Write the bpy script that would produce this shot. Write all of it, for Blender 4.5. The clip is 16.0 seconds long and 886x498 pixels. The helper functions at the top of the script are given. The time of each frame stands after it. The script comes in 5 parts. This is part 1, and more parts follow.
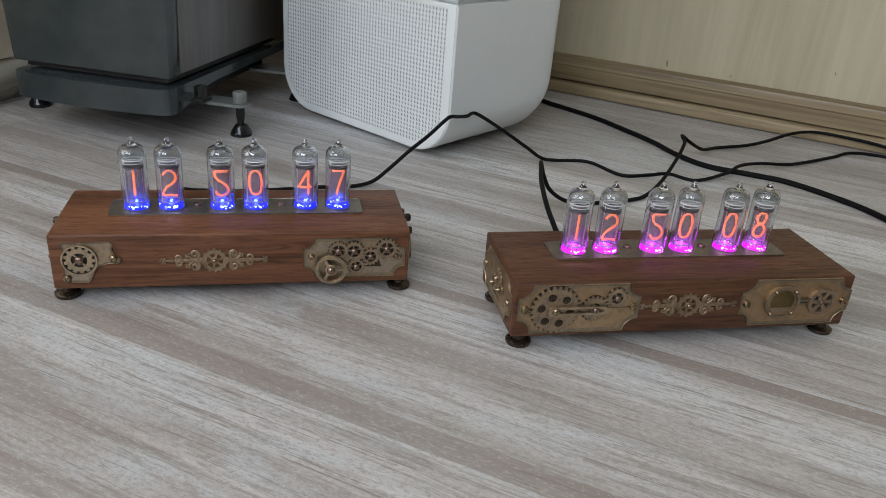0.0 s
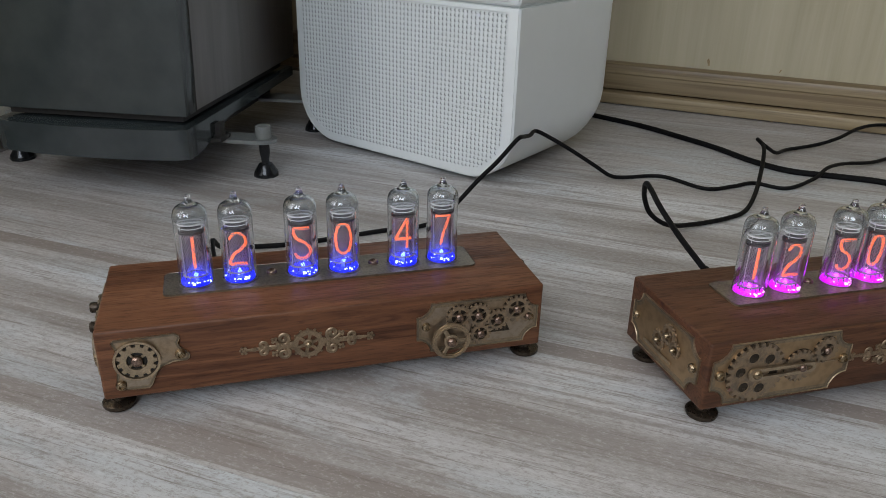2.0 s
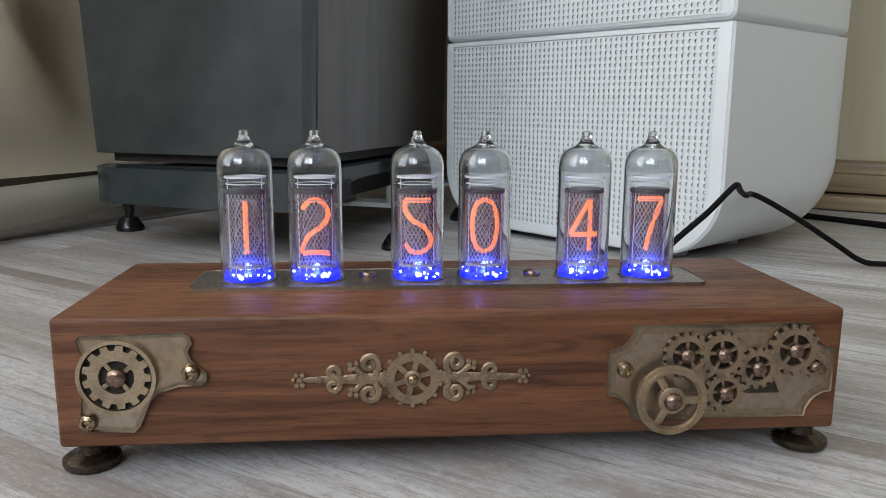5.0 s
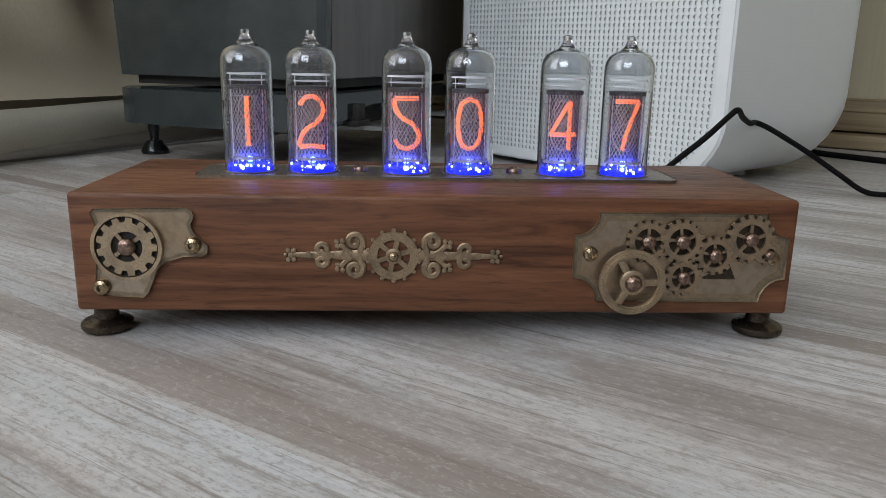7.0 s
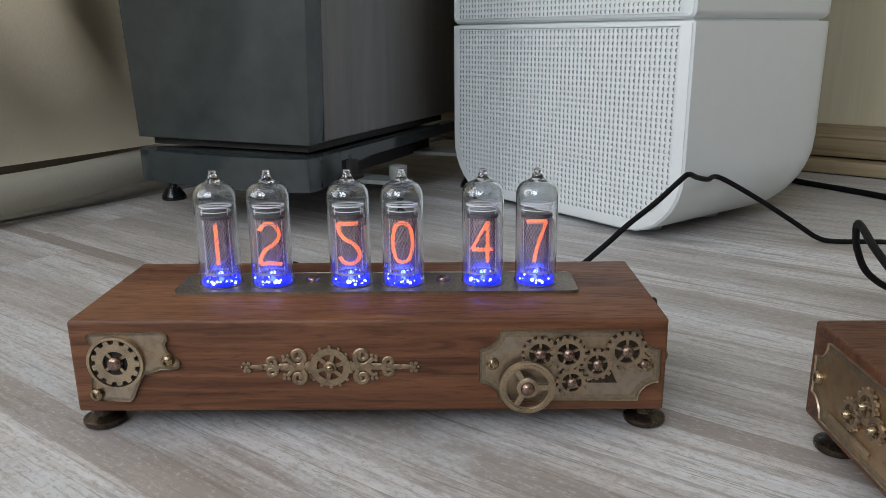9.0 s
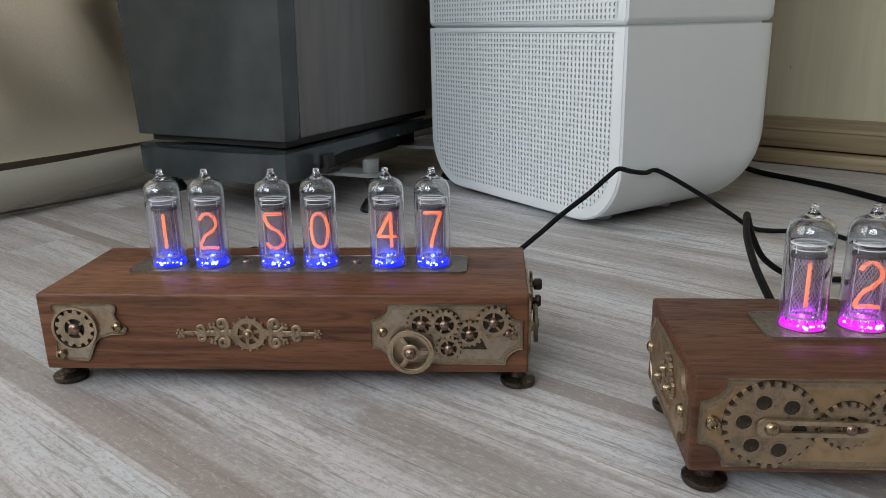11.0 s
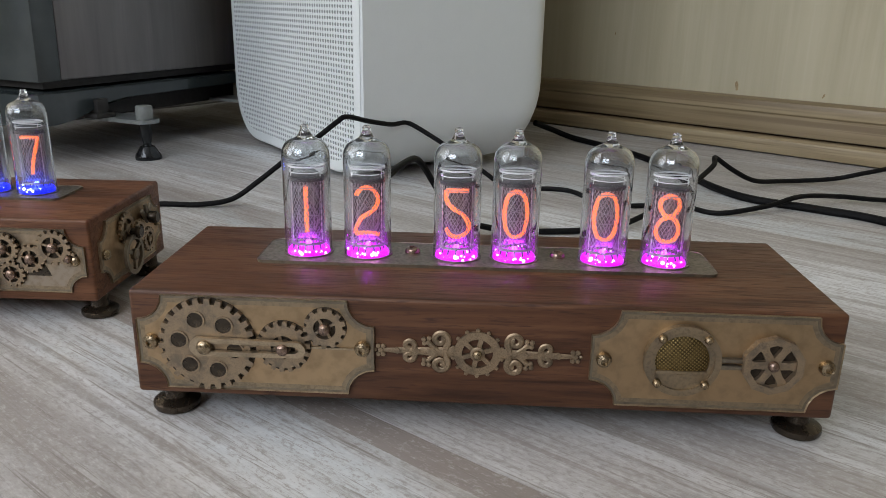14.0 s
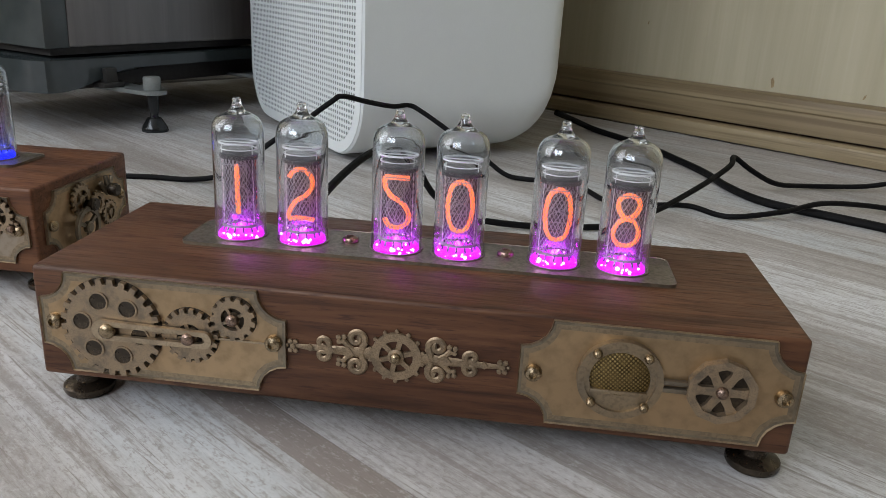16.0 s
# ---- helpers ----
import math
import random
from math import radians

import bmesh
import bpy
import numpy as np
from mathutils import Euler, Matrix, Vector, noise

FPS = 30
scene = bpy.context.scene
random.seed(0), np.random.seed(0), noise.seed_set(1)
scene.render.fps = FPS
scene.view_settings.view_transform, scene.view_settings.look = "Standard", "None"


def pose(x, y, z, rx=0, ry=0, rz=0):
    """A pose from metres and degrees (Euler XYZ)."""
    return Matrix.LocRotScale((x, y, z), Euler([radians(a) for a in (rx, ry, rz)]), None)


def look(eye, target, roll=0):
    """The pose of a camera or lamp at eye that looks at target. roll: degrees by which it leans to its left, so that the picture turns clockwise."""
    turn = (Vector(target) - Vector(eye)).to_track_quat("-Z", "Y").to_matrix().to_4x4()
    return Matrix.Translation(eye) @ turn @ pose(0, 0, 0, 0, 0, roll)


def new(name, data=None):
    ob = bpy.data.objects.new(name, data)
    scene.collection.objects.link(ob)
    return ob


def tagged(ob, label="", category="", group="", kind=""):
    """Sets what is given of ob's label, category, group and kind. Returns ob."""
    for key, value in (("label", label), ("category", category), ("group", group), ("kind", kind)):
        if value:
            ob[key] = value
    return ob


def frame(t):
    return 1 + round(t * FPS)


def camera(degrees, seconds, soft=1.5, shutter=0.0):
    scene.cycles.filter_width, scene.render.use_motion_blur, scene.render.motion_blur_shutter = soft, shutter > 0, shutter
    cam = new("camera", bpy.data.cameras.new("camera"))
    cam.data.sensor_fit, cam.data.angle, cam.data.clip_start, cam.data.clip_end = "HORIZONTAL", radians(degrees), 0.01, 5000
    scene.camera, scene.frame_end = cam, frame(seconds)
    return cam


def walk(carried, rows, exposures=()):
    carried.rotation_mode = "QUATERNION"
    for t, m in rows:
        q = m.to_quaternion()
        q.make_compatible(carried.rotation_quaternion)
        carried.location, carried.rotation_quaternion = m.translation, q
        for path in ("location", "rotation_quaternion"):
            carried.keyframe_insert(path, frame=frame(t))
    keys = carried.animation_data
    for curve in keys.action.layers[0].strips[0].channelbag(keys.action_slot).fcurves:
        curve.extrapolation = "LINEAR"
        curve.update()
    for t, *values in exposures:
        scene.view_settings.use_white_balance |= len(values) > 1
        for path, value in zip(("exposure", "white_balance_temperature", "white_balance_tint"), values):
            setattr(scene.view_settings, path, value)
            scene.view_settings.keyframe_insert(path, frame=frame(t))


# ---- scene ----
cam = camera(59.8, 16.0, soft=0.8)
PATH = [
    (0, (0.009, -0.01, 0.273), (0.416, 1.747, -0.592), 4.7),
    (0.5, (0.002, 0.013, 0.256), (0.529, 1.746, -0.592), 6.1),
    (1, (-0.011, 0.022, 0.258), (0.535, 1.758, -0.571), 5.3),
    (1.5, (-0.027, 0.057, 0.243), (0.479, 1.799, -0.599), 2.9),
    (2, (-0.068, 0.118, 0.244), (0.447, 1.867, -0.578), 1.5),
    (2.5, (-0.089, 0.18, 0.224), (0.408, 1.966, -0.528), 0.7),
    (3, (-0.074, 0.219, 0.193), (0.401, 2.038, -0.488), 1.2),
    (3.5, (-0.062, 0.24, 0.157), (0.351, 2.099, -0.455), 0.7),
    (3.7, (-0.061, 0.25, 0.151), (0.322, 2.126, -0.425), 0.2),
    (5.8, (-0.038, 0.256, 0.095), (0.05, 2.228, -0.225), 1.1),
    (6, (-0.039, 0.253, 0.094), (0.063, 2.22, -0.249), 1.4),
    (6.5, (-0.032, 0.237, 0.078), (0.058, 2.202, -0.284), 1.3),
    (7, (-0.03, 0.231, 0.094), (0.049, 2.167, -0.401), 1.1),
    (7.5, (-0.025, 0.224, 0.105), (0.032, 2.157, -0.406), 0.7),
    (8, (-0.006, 0.225, 0.126), (0.047, 2.159, -0.382), 0.2),
    (8.2, (0.0, 0.222, 0.134), (0.042, 2.151, -0.394), 0.1),
    (10.3, (0.036, 0.149, 0.173), (-0.101, 2.067, -0.374), -1.7),
    (10.5, (0.044, 0.147, 0.174), (-0.1, 2.064, -0.378), -1.7),
    (11, (0.081, 0.14, 0.171), (-0.054, 2.052, -0.399), -1.2),
    (11.5, (0.131, 0.145, 0.173), (0.014, 2.054, -0.41), -0.5),
    (11.7, (0.147, 0.146, 0.177), (0.06, 2.054, -0.416), -0.1),
    (12, (0.18, 0.148, 0.174), (0.09, 2.055, -0.424), -0.2),
    (12.5, (0.214, 0.143, 0.165), (0.144, 2.047, -0.443), 0.4),
    (13, (0.229, 0.143, 0.159), (0.155, 2.045, -0.454), 0.9),
    (13.5, (0.248, 0.152, 0.153), (0.176, 2.055, -0.46), 1.1),
    (14, (0.269, 0.152, 0.146), (0.188, 2.052, -0.474), 1.0),
    (14.5, (0.282, 0.157, 0.141), (0.18, 2.053, -0.488), 1.3),
    (15, (0.29, 0.161, 0.132), (0.167, 2.053, -0.506), 2.0),
    (15.5, (0.303, 0.169, 0.135), (0.155, 2.056, -0.51), 2.8),
    (16, (0.307, 0.178, 0.142), (0.105, 2.057, -0.514), 3.0),
]
EXPOSURES = [(0, 0.0), (1.3, -0.06), (2.0, -0.24), (2.6, -0.08), (3.5, 0.17), (6.0, 0.2), (6.5, 0.12), (7.0, -0.04), (8.0, 0.04), (10.5, 0.08), (11.0, 0.07), (12.5, 0.16), (16.0, 0.18)]
walk(cam, [(t, look(eye, target, roll)) for t, eye, target, roll in PATH], EXPOSURES)

# ---- frame of the room: the wall with the skirting runs along E1, the curtained wall along E2 ----
CORNER = Vector((0.002, 1.367, 0.0))
ROOM_TURN = -36.0
ROOM = Matrix.Translation(CORNER) @ pose(0, 0, 0, 0, 0, ROOM_TURN)   # x: along the skirting wall, -y: into the room

ROOM_N = Matrix.Translation((0.0257, 1.3858, 0.0)) @ pose(0, 0, 0, 0, 0, -38.5)   # the skirting wall stands a little askew

# ---- light ----
world = bpy.data.worlds.new("sky")
scene.world = world
world.use_nodes = True
wn = world.node_tree.nodes
sky = wn.new("ShaderNodeTexSky")
sky.sky_type = "NISHITA"
sky.sun_disc = False
sky.sun_elevation, sky.sun_rotation = radians(38), radians(150)
wn["Background"].inputs["Strength"].default_value = 0.08
world.node_tree.links.new(sky.outputs["Color"], wn["Background"].inputs["Color"])

WIN_B0, WIN_B1, WIN_Z0, WIN_Z1 = 0.54, 2.46, 0.20, 2.10
W2_A0, W2_A1, W2_Z0, W2_Z1 = 0.08, 1.88, 0.90, 2.35
DAY = (0.855, 0.905, 0.98)
SIDE_DAY = (0.955, 0.93, 0.92)   # beside the beige curtain, which warms part of it


def daylight(size, size_y, energy, colour, eye, target):
    """The sky's light in a window's opening."""
    light = bpy.data.lights.new("window_daylight", "AREA")
    light.shape, light.size, light.size_y = "RECTANGLE", size, size_y
    light.energy, light.color = energy, colour
    lamp = new("window_daylight", light)
    lamp.matrix_world = ROOM @ look(eye, target)


mid_b, mid_z = -(WIN_B0 + WIN_B1) / 2, (WIN_Z0 + WIN_Z1) / 2
daylight(WIN_B1 - WIN_B0, WIN_Z1 - WIN_Z0, 33.0, SIDE_DAY, (-0.21, mid_b, mid_z), (1.0, mid_b, mid_z))
mid_a, mid_z = (W2_A0 + W2_A1) / 2, (W2_Z0 + W2_Z1) / 2
daylight(W2_A1 - W2_A0, W2_Z1 - W2_Z0, 55.0, DAY, (mid_a, -3.02, mid_z), (mid_a, -2.0, mid_z - 0.25))


# ---- materials ----
def material(name, rough=0.5, metal=0.0, colour=(0.5, 0.5, 0.5), spec=0.5):
    m = bpy.data.materials.new(name)
    m.use_nodes = True
    b = m.node_tree.nodes["Principled BSDF"]
    b.inputs["Base Color"].default_value = (*colour, 1)
    b.inputs["Roughness"].default_value, b.inputs["Metallic"].default_value = rough, metal
    b.inputs["Specular IOR Level"].default_value = spec
    return m, m.node_tree, b


def node(nt, kind, **values):
    n = nt.nodes.new(kind)
    for k, v in values.items():
        n.inputs[k.replace("_", " ")].default_value = v
    return n


def coords(nt, scale, which="Object", random_shift=False):
    tc = nt.nodes.new("ShaderNodeTexCoord")
    mp = nt.nodes.new("ShaderNodeMapping")
    mp.inputs["Scale"].default_value = scale
    nt.links.new(tc.outputs[which], mp.inputs["Vector"])
    if random_shift:
        info = nt.nodes.new("ShaderNodeObjectInfo")
        mul = nt.nodes.new("ShaderNodeVectorMath")
        mul.operation = "SCALE"
        mul.inputs[0].default_value = (37.0, 91.0, 13.0)
        nt.links.new(info.outputs["Random"], mul.inputs["Scale"])
        nt.links.new(mul.outputs[0], mp.inputs["Location"])
    return mp.outputs["Vector"]


def noise_tex(nt, vec, scale, detail=4.0, rough=0.55, distort=0.0):
    n = node(nt, "ShaderNodeTexNoise", Scale=scale, Detail=detail, Roughness=rough, Distortion=distort)
    nt.links.new(vec, n.inputs["Vector"])
    return n.outputs["Fac"]


def ramp(nt, fac, stops):
    r = nt.nodes.new("ShaderNodeValToRGB")
    els = r.color_ramp.elements
    while len(els) < len(stops):
        els.new(0.5)
    for e, (p, c) in zip(els, stops):
        e.position, e.color = p, (*c, 1) if len(c) == 3 else c
    nt.links.new(fac, r.inputs["Fac"])
    return r.outputs["Color"]


def mix(nt, fac, a, b, blend="MIX"):
    m = nt.nodes.new("ShaderNodeMix")
    m.data_type, m.blend_type = "RGBA", blend
    for sock, v in ((m.inputs[0], fac), (m.inputs[6], a), (m.inputs[7], b)):
        if isinstance(v, (int, float)):
            sock.default_value = v
        elif isinstance(v, tuple):
            sock.default_value = (*v, 1)
        else:
            nt.links.new(v, sock)
    return m.outputs[2]


def math_node(nt, op, a, b):
    m = nt.nodes.new("ShaderNodeMath")
    m.operation = op
    for sock, v in zip(m.inputs, (a, b)):
        if isinstance(v, (int, float)):
            sock.default_value = v
        else:
            nt.links.new(v, sock)
    return m.outputs[0]


def bump(nt, bsdf, height, strength, distance):
    b = node(nt, "ShaderNodeBump", Strength=strength, Distance=distance)
    nt.links.new(height, b.inputs["Height"])
    nt.links.new(b.outputs["Normal"], bsdf.inputs["Normal"])


def grey(v):
    return (v, v, v)


def wood_floor():
    """Washed oak print: broad strips with crisp edges, streaks, short dark pores and pale bluish patches."""
    m, nt, b = material("washed_laminate", 0.40, spec=0.5)
    hair = noise_tex(nt, coords(nt, (15.0, 560.0, 1.0), random_shift=True), 1.0, 5.0, 0.65, 0.3)
    fine = noise_tex(nt, coords(nt, (26.0, 300.0, 1.0), random_shift=True), 1.0, 8.0, 0.7, 0.6)
    mid = noise_tex(nt, coords(nt, (4.0, 75.0, 1.0), random_shift=True), 1.0, 6.0, 0.62, 0.5)
    broad = noise_tex(nt, coords(nt, (1.4, 26.0, 1.0), random_shift=True), 1.0, 5.0, 0.6, 0.3)
    patch = noise_tex(nt, coords(nt, (6.0, 22.0, 1.0), random_shift=True), 1.0, 4.0, 0.6, 0.8)
    cells = noise_tex(nt, coords(nt, (300.0, 620.0, 1.0), random_shift=True), 1.0, 3.0, 0.75)
    c = ramp(nt, broad, [(0.33, (0.330, 0.308, 0.294)), (0.43, (0.425, 0.411, 0.401)), (0.55, (0.528, 0.524, 0.522)), (0.68, (0.625, 0.63, 0.64))])
    # printed strips along each plank, every one of its own tone
    tc = nt.nodes.new("ShaderNodeTexCoord")
    sep = nt.nodes.new("ShaderNodeSeparateXYZ")
    nt.links.new(tc.outputs["Object"], sep.inputs[0])
    info = nt.nodes.new("ShaderNodeObjectInfo")
    strips = nt.nodes.new("ShaderNodeTexVoronoi")
    strips.voronoi_dimensions = "1D"
    strips.inputs["Scale"].default_value = 1.0
    wave = noise_tex(nt, coords(nt, (3.0, 3.0, 1.0), random_shift=True), 1.0, 2.0)
    across = math_node(nt, "ADD", math_node(nt, "MULTIPLY", sep.outputs["Y"], 24.0), math_node(nt, "MULTIPLY", wave, 0.22))
    nt.links.new(math_node(nt, "ADD", across, math_node(nt, "MULTIPLY", info.outputs["Random"], 60.0)), strips.inputs["W"])
    tone = nt.nodes.new("ShaderNodeSeparateColor")
    nt.links.new(strips.outputs["Color"], tone.inputs[0])
    c = mix(nt, 1.0, c, ramp(nt, tone.outputs[0], [(0.0, (0.76, 0.735, 0.715)), (0.25, (0.93, 0.91, 0.90)), (0.6, grey(1.0)), (1.0, (1.08, 1.09, 1.10))]), "MULTIPLY")
    c = mix(nt, ramp(nt, mid, [(0.36, grey(0.80)), (0.49, grey(0.0))]), c, (0.275, 0.248, 0.228))
    c = mix(nt, ramp(nt, patch, [(0.52, grey(0.0)), (0.66, grey(0.50))]), c, (0.52, 0.575, 0.61))
    # the dark strips and lines that run through this stretch of the floor
    room = nt.nodes.new("ShaderNodeTexCoord")
    room.name = "room_coords"
    far = nt.nodes.new("ShaderNodeSeparateXYZ")
    nt.links.new(room.outputs["Object"], far.inputs[0])
    place = math_node(nt, "ADD", far.outputs["Y"], math_node(nt, "MULTIPLY", noise_tex(nt, coords(nt, (9.0, 9.0, 1.0)), 1.0, 3.0), 0.003))
    place = math_node(nt, "DIVIDE", math_node(nt, "ADD", place, 0.9985), 0.6)
    bands = nt.nodes.new("ShaderNodeValToRGB")
    bands.color_ramp.interpolation = "CONSTANT"
    stops = ((0.0, 0.0), (0.126, 0.5), (0.131, 0.0), (0.306, 0.72), (0.338, 0.0), (0.566, 0.92), (0.588, 0.0), (0.620, 0.5), (0.6235, 0.0), (0.877, 0.5), (0.8805, 0.0))
    els = bands.color_ramp.elements
    while len(els) < len(stops):
        els.new(0.99)
    for e, (p, v) in zip(els, stops):
        e.position, e.color = p, (v, v, v, 1)
    nt.links.new(place, bands.inputs["Fac"])
    c = mix(nt, bands.outputs["Color"], c, (0.262, 0.224, 0.203))
    c = mix(nt, ramp(nt, fine, [(0.36, grey(0.65)), (0.49, grey(0.0))]), c, (0.235, 0.205, 0.182))
    c = mix(nt, ramp(nt, hair, [(0.34, grey(0.80)), (0.44, grey(0.0))]), c, (0.20, 0.172, 0.15))
    c = mix(nt, ramp(nt, cells, [(0.36, grey(0.62)), (0.48, grey(0.0))]), c, (0.28, 0.252, 0.233))
    c = mix(nt, ramp(nt, cells, [(0.53, grey(0.0)), (0.70, grey(0.34))]), c, (0.68, 0.685, 0.69))
    nt.links.new(c, b.inputs["Base Color"])
    nt.links.new(ramp(nt, fine, [(0.3, grey(0.50)), (0.7, grey(0.36))]), b.inputs["Roughness"])
    bump(nt, b, fine, 0.4, 0.0006)
    return m


def case_wood(seed, tone=0.84, pore=0.6):
    m, nt, b = material("stained_oak", 0.5, spec=0.35)
    tc = coords(nt, (1.0, 1.0, 1.0))
    shift = nt.nodes.new("ShaderNodeMapping")
    shift.inputs["Location"].default_value = (seed, seed * 0.37, seed * 0.61)
    shift.inputs["Scale"].default_value = (11.0, 110.0, 170.0)
    nt.links.new(tc, shift.inputs["Vector"])
    rings = noise_tex(nt, shift.outputs["Vector"], 1.0, 4.0, 0.6, 1.2)
    fine_map = nt.nodes.new("ShaderNodeMapping")
    fine_map.inputs["Scale"].default_value = (90.0, 800.0, 1000.0)
    nt.links.new(tc, fine_map.inputs["Vector"])
    pores = noise_tex(nt, fine_map.outputs["Vector"], 1.0, 3.0, 0.6)
    c = ramp(nt, rings, [(p, tuple(tone * x for x in q)) for p, q in ((0.32, (0.080, 0.029, 0.013)), (0.44, (0.158, 0.062, 0.028)), (0.56, (0.212, 0.087, 0.040)), (0.70, (0.290, 0.128, 0.062)))])
    c = mix(nt, ramp(nt, pores, [(0.34, grey(pore)), (0.46, grey(0.0))]), c, (0.045, 0.018, 0.011))
    nt.links.new(c, b.inputs["Base Color"])
    nt.links.new(ramp(nt, pores, [(0.3, grey(0.62)), (0.6, grey(0.42))]), b.inputs["Roughness"])
    bump(nt, b, pores, 0.35, 0.0003)
    return m


def brass(name, light_c, dark_c, rough=0.42, scale=28.0, metal=0.8):
    m, nt, b = material(name, rough, metal)
    v = coords(nt, (1.0, 1.0, 1.0))
    big = noise_tex(nt, v, scale, 3.0, 0.6)
    small = noise_tex(nt, v, scale * 12, 3.0, 0.6)
    c = ramp(nt, big, [(0.34, dark_c), (0.56, light_c)])
    c = mix(nt, ramp(nt, small, [(0.35, grey(0.4)), (0.55, grey(0.0))]), c, tuple(0.6 * x for x in dark_c))
    nt.links.new(c, b.inputs["Base Color"])
    nt.links.new(ramp(nt, small, [(0.3, grey(rough + 0.16)), (0.7, grey(rough - 0.06))]), b.inputs["Roughness"])
    bump(nt, b, small, 0.12, 0.0002)
    return m


def plain(name, colour, rough, metal=0.0, scale=200.0, amount=0.12, relief=0.05, spec=0.5):
    m, nt, b = material(name, rough, metal, colour, spec)
    v = coords(nt, (1.0, 1.0, 1.0))
    n1, n2 = noise_tex(nt, v, scale, 4.0), noise_tex(nt, v, scale * 0.07, 3.0)
    lo, hi = tuple(x * (1 - amount) for x in colour), tuple(min(1.0, x * (1 + amount)) for x in colour)
    c = mix(nt, 0.5, ramp(nt, n1, [(0.35, lo), (0.65, hi)]), ramp(nt, n2, [(0.3, lo), (0.7, hi)]))
    nt.links.new(c, b.inputs["Base Color"])
    nt.links.new(ramp(nt, n1, [(0.3, grey(min(1, rough + 0.06))), (0.7, grey(max(0.02, rough - 0.05)))]), b.inputs["Roughness"])
    bump(nt, b, n1, relief, 0.0004)
    return m


def glow(name, colour, strength):
    m, nt, b = material(name, 0.4, colour=tuple(0.3 * c for c in colour))
    b.inputs["Emission Color"].default_value = (*colour, 1)
    b.inputs["Emission Strength"].default_value = strength
    return m


def tube_glass():
    m = bpy.data.materials.new("tube_glass")
    m.use_nodes = True
    nt = m.node_tree
    nt.nodes.remove(nt.nodes["Principled BSDF"])
    glass = node(nt, "ShaderNodeBsdfGlass", Roughness=0.0, IOR=1.5, Color=(0.96, 0.97, 0.975, 1))
    haze = node(nt, "ShaderNodeBsdfTranslucent", Color=(0.85, 0.87, 0.9, 1))
    mx = nt.nodes.new("ShaderNodeMixShader")
    mx.inputs[0].default_value = 0.012
    nt.links.new(glass.outputs[0], mx.inputs[1])
    nt.links.new(haze.outputs[0], mx.inputs[2])
    nt.links.new(mx.outputs[0], nt.nodes["Material Output"].inputs["Surface"])
    return m


def getter_film():
    """The thin grey mirror film inside the top of a tube."""
    m = bpy.data.materials.new("getter_film")
    m.use_nodes = True
    nt = m.node_tree
    nt.nodes.remove(nt.nodes["Principled BSDF"])
    clear = node(nt, "ShaderNodeBsdfTransparent", Color=(0.86, 0.87, 0.88, 1))
    gloss = node(nt, "ShaderNodeBsdfGlossy", Roughness=0.06, Color=(0.8, 0.82, 0.85, 1))
    mx = nt.nodes.new("ShaderNodeMixShader")
    mx.inputs[0].default_value = 0.11
    nt.links.new(clear.outputs[0], mx.inputs[1])
    nt.links.new(gloss.outputs[0], mx.inputs[2])
    nt.links.new(mx.outputs[0], nt.nodes["Material Output"].inputs["Surface"])
    return m


def wallpaper():
    m, nt, b = material("wallpaper", 0.75, spec=0.25)
    v = noise_tex(nt, coords(nt, (160.0, 160.0, 5.0)), 1.0, 4.0, 0.6, 0.3)
    w = noise_tex(nt, coords(nt, (26.0, 26.0, 2.5)), 1.0, 3.0, 0.6, 0.5)
    s = noise_tex(nt, coords(nt, (420.0, 420.0, 60.0)), 1.0, 2.0)
    c = ramp(nt, w, [(0.3, (0.41, 0.365, 0.252)), (0.7, (0.485, 0.438, 0.312))])
    c = mix(nt, ramp(nt, v, [(0.4, grey(0.0)), (0.70, grey(0.20))]), c, (0.60, 0.56, 0.44))
    c = mix(nt, ramp(nt, s, [(0.62, grey(0.0)), (0.76, grey(0.25))]), c, (0.50, 0.45, 0.34))
    nt.links.new(c, b.inputs["Base Color"])
    bump(nt, b, v, 0.3, 0.001)
    return m


def skirting_wood():
    m, nt, b = material("skirting_laminate", 0.38, spec=0.45)
    g = noise_tex(nt, coords(nt, (3.0, 160.0, 160.0)), 1.0, 4.0, 0.6, 0.5)
    w = noise_tex(nt, coords(nt, (1.2, 34.0, 34.0)), 1.0, 3.0, 0.5, 0.6)
    c = ramp(nt, w, [(0.32, (0.135, 0.095, 0.048)), (0.5, (0.255, 0.195, 0.112)), (0.68, (0.39, 0.315, 0.195))])
    c = mix(nt, ramp(nt, g, [(0.36, grey(0.6)), (0.52, grey(0.0))]), c, (0.125, 0.082, 0.040))
    nt.links.new(c, b.inputs["Base Color"])
    bump(nt, b, g, 0.15, 0.0004)
    return m


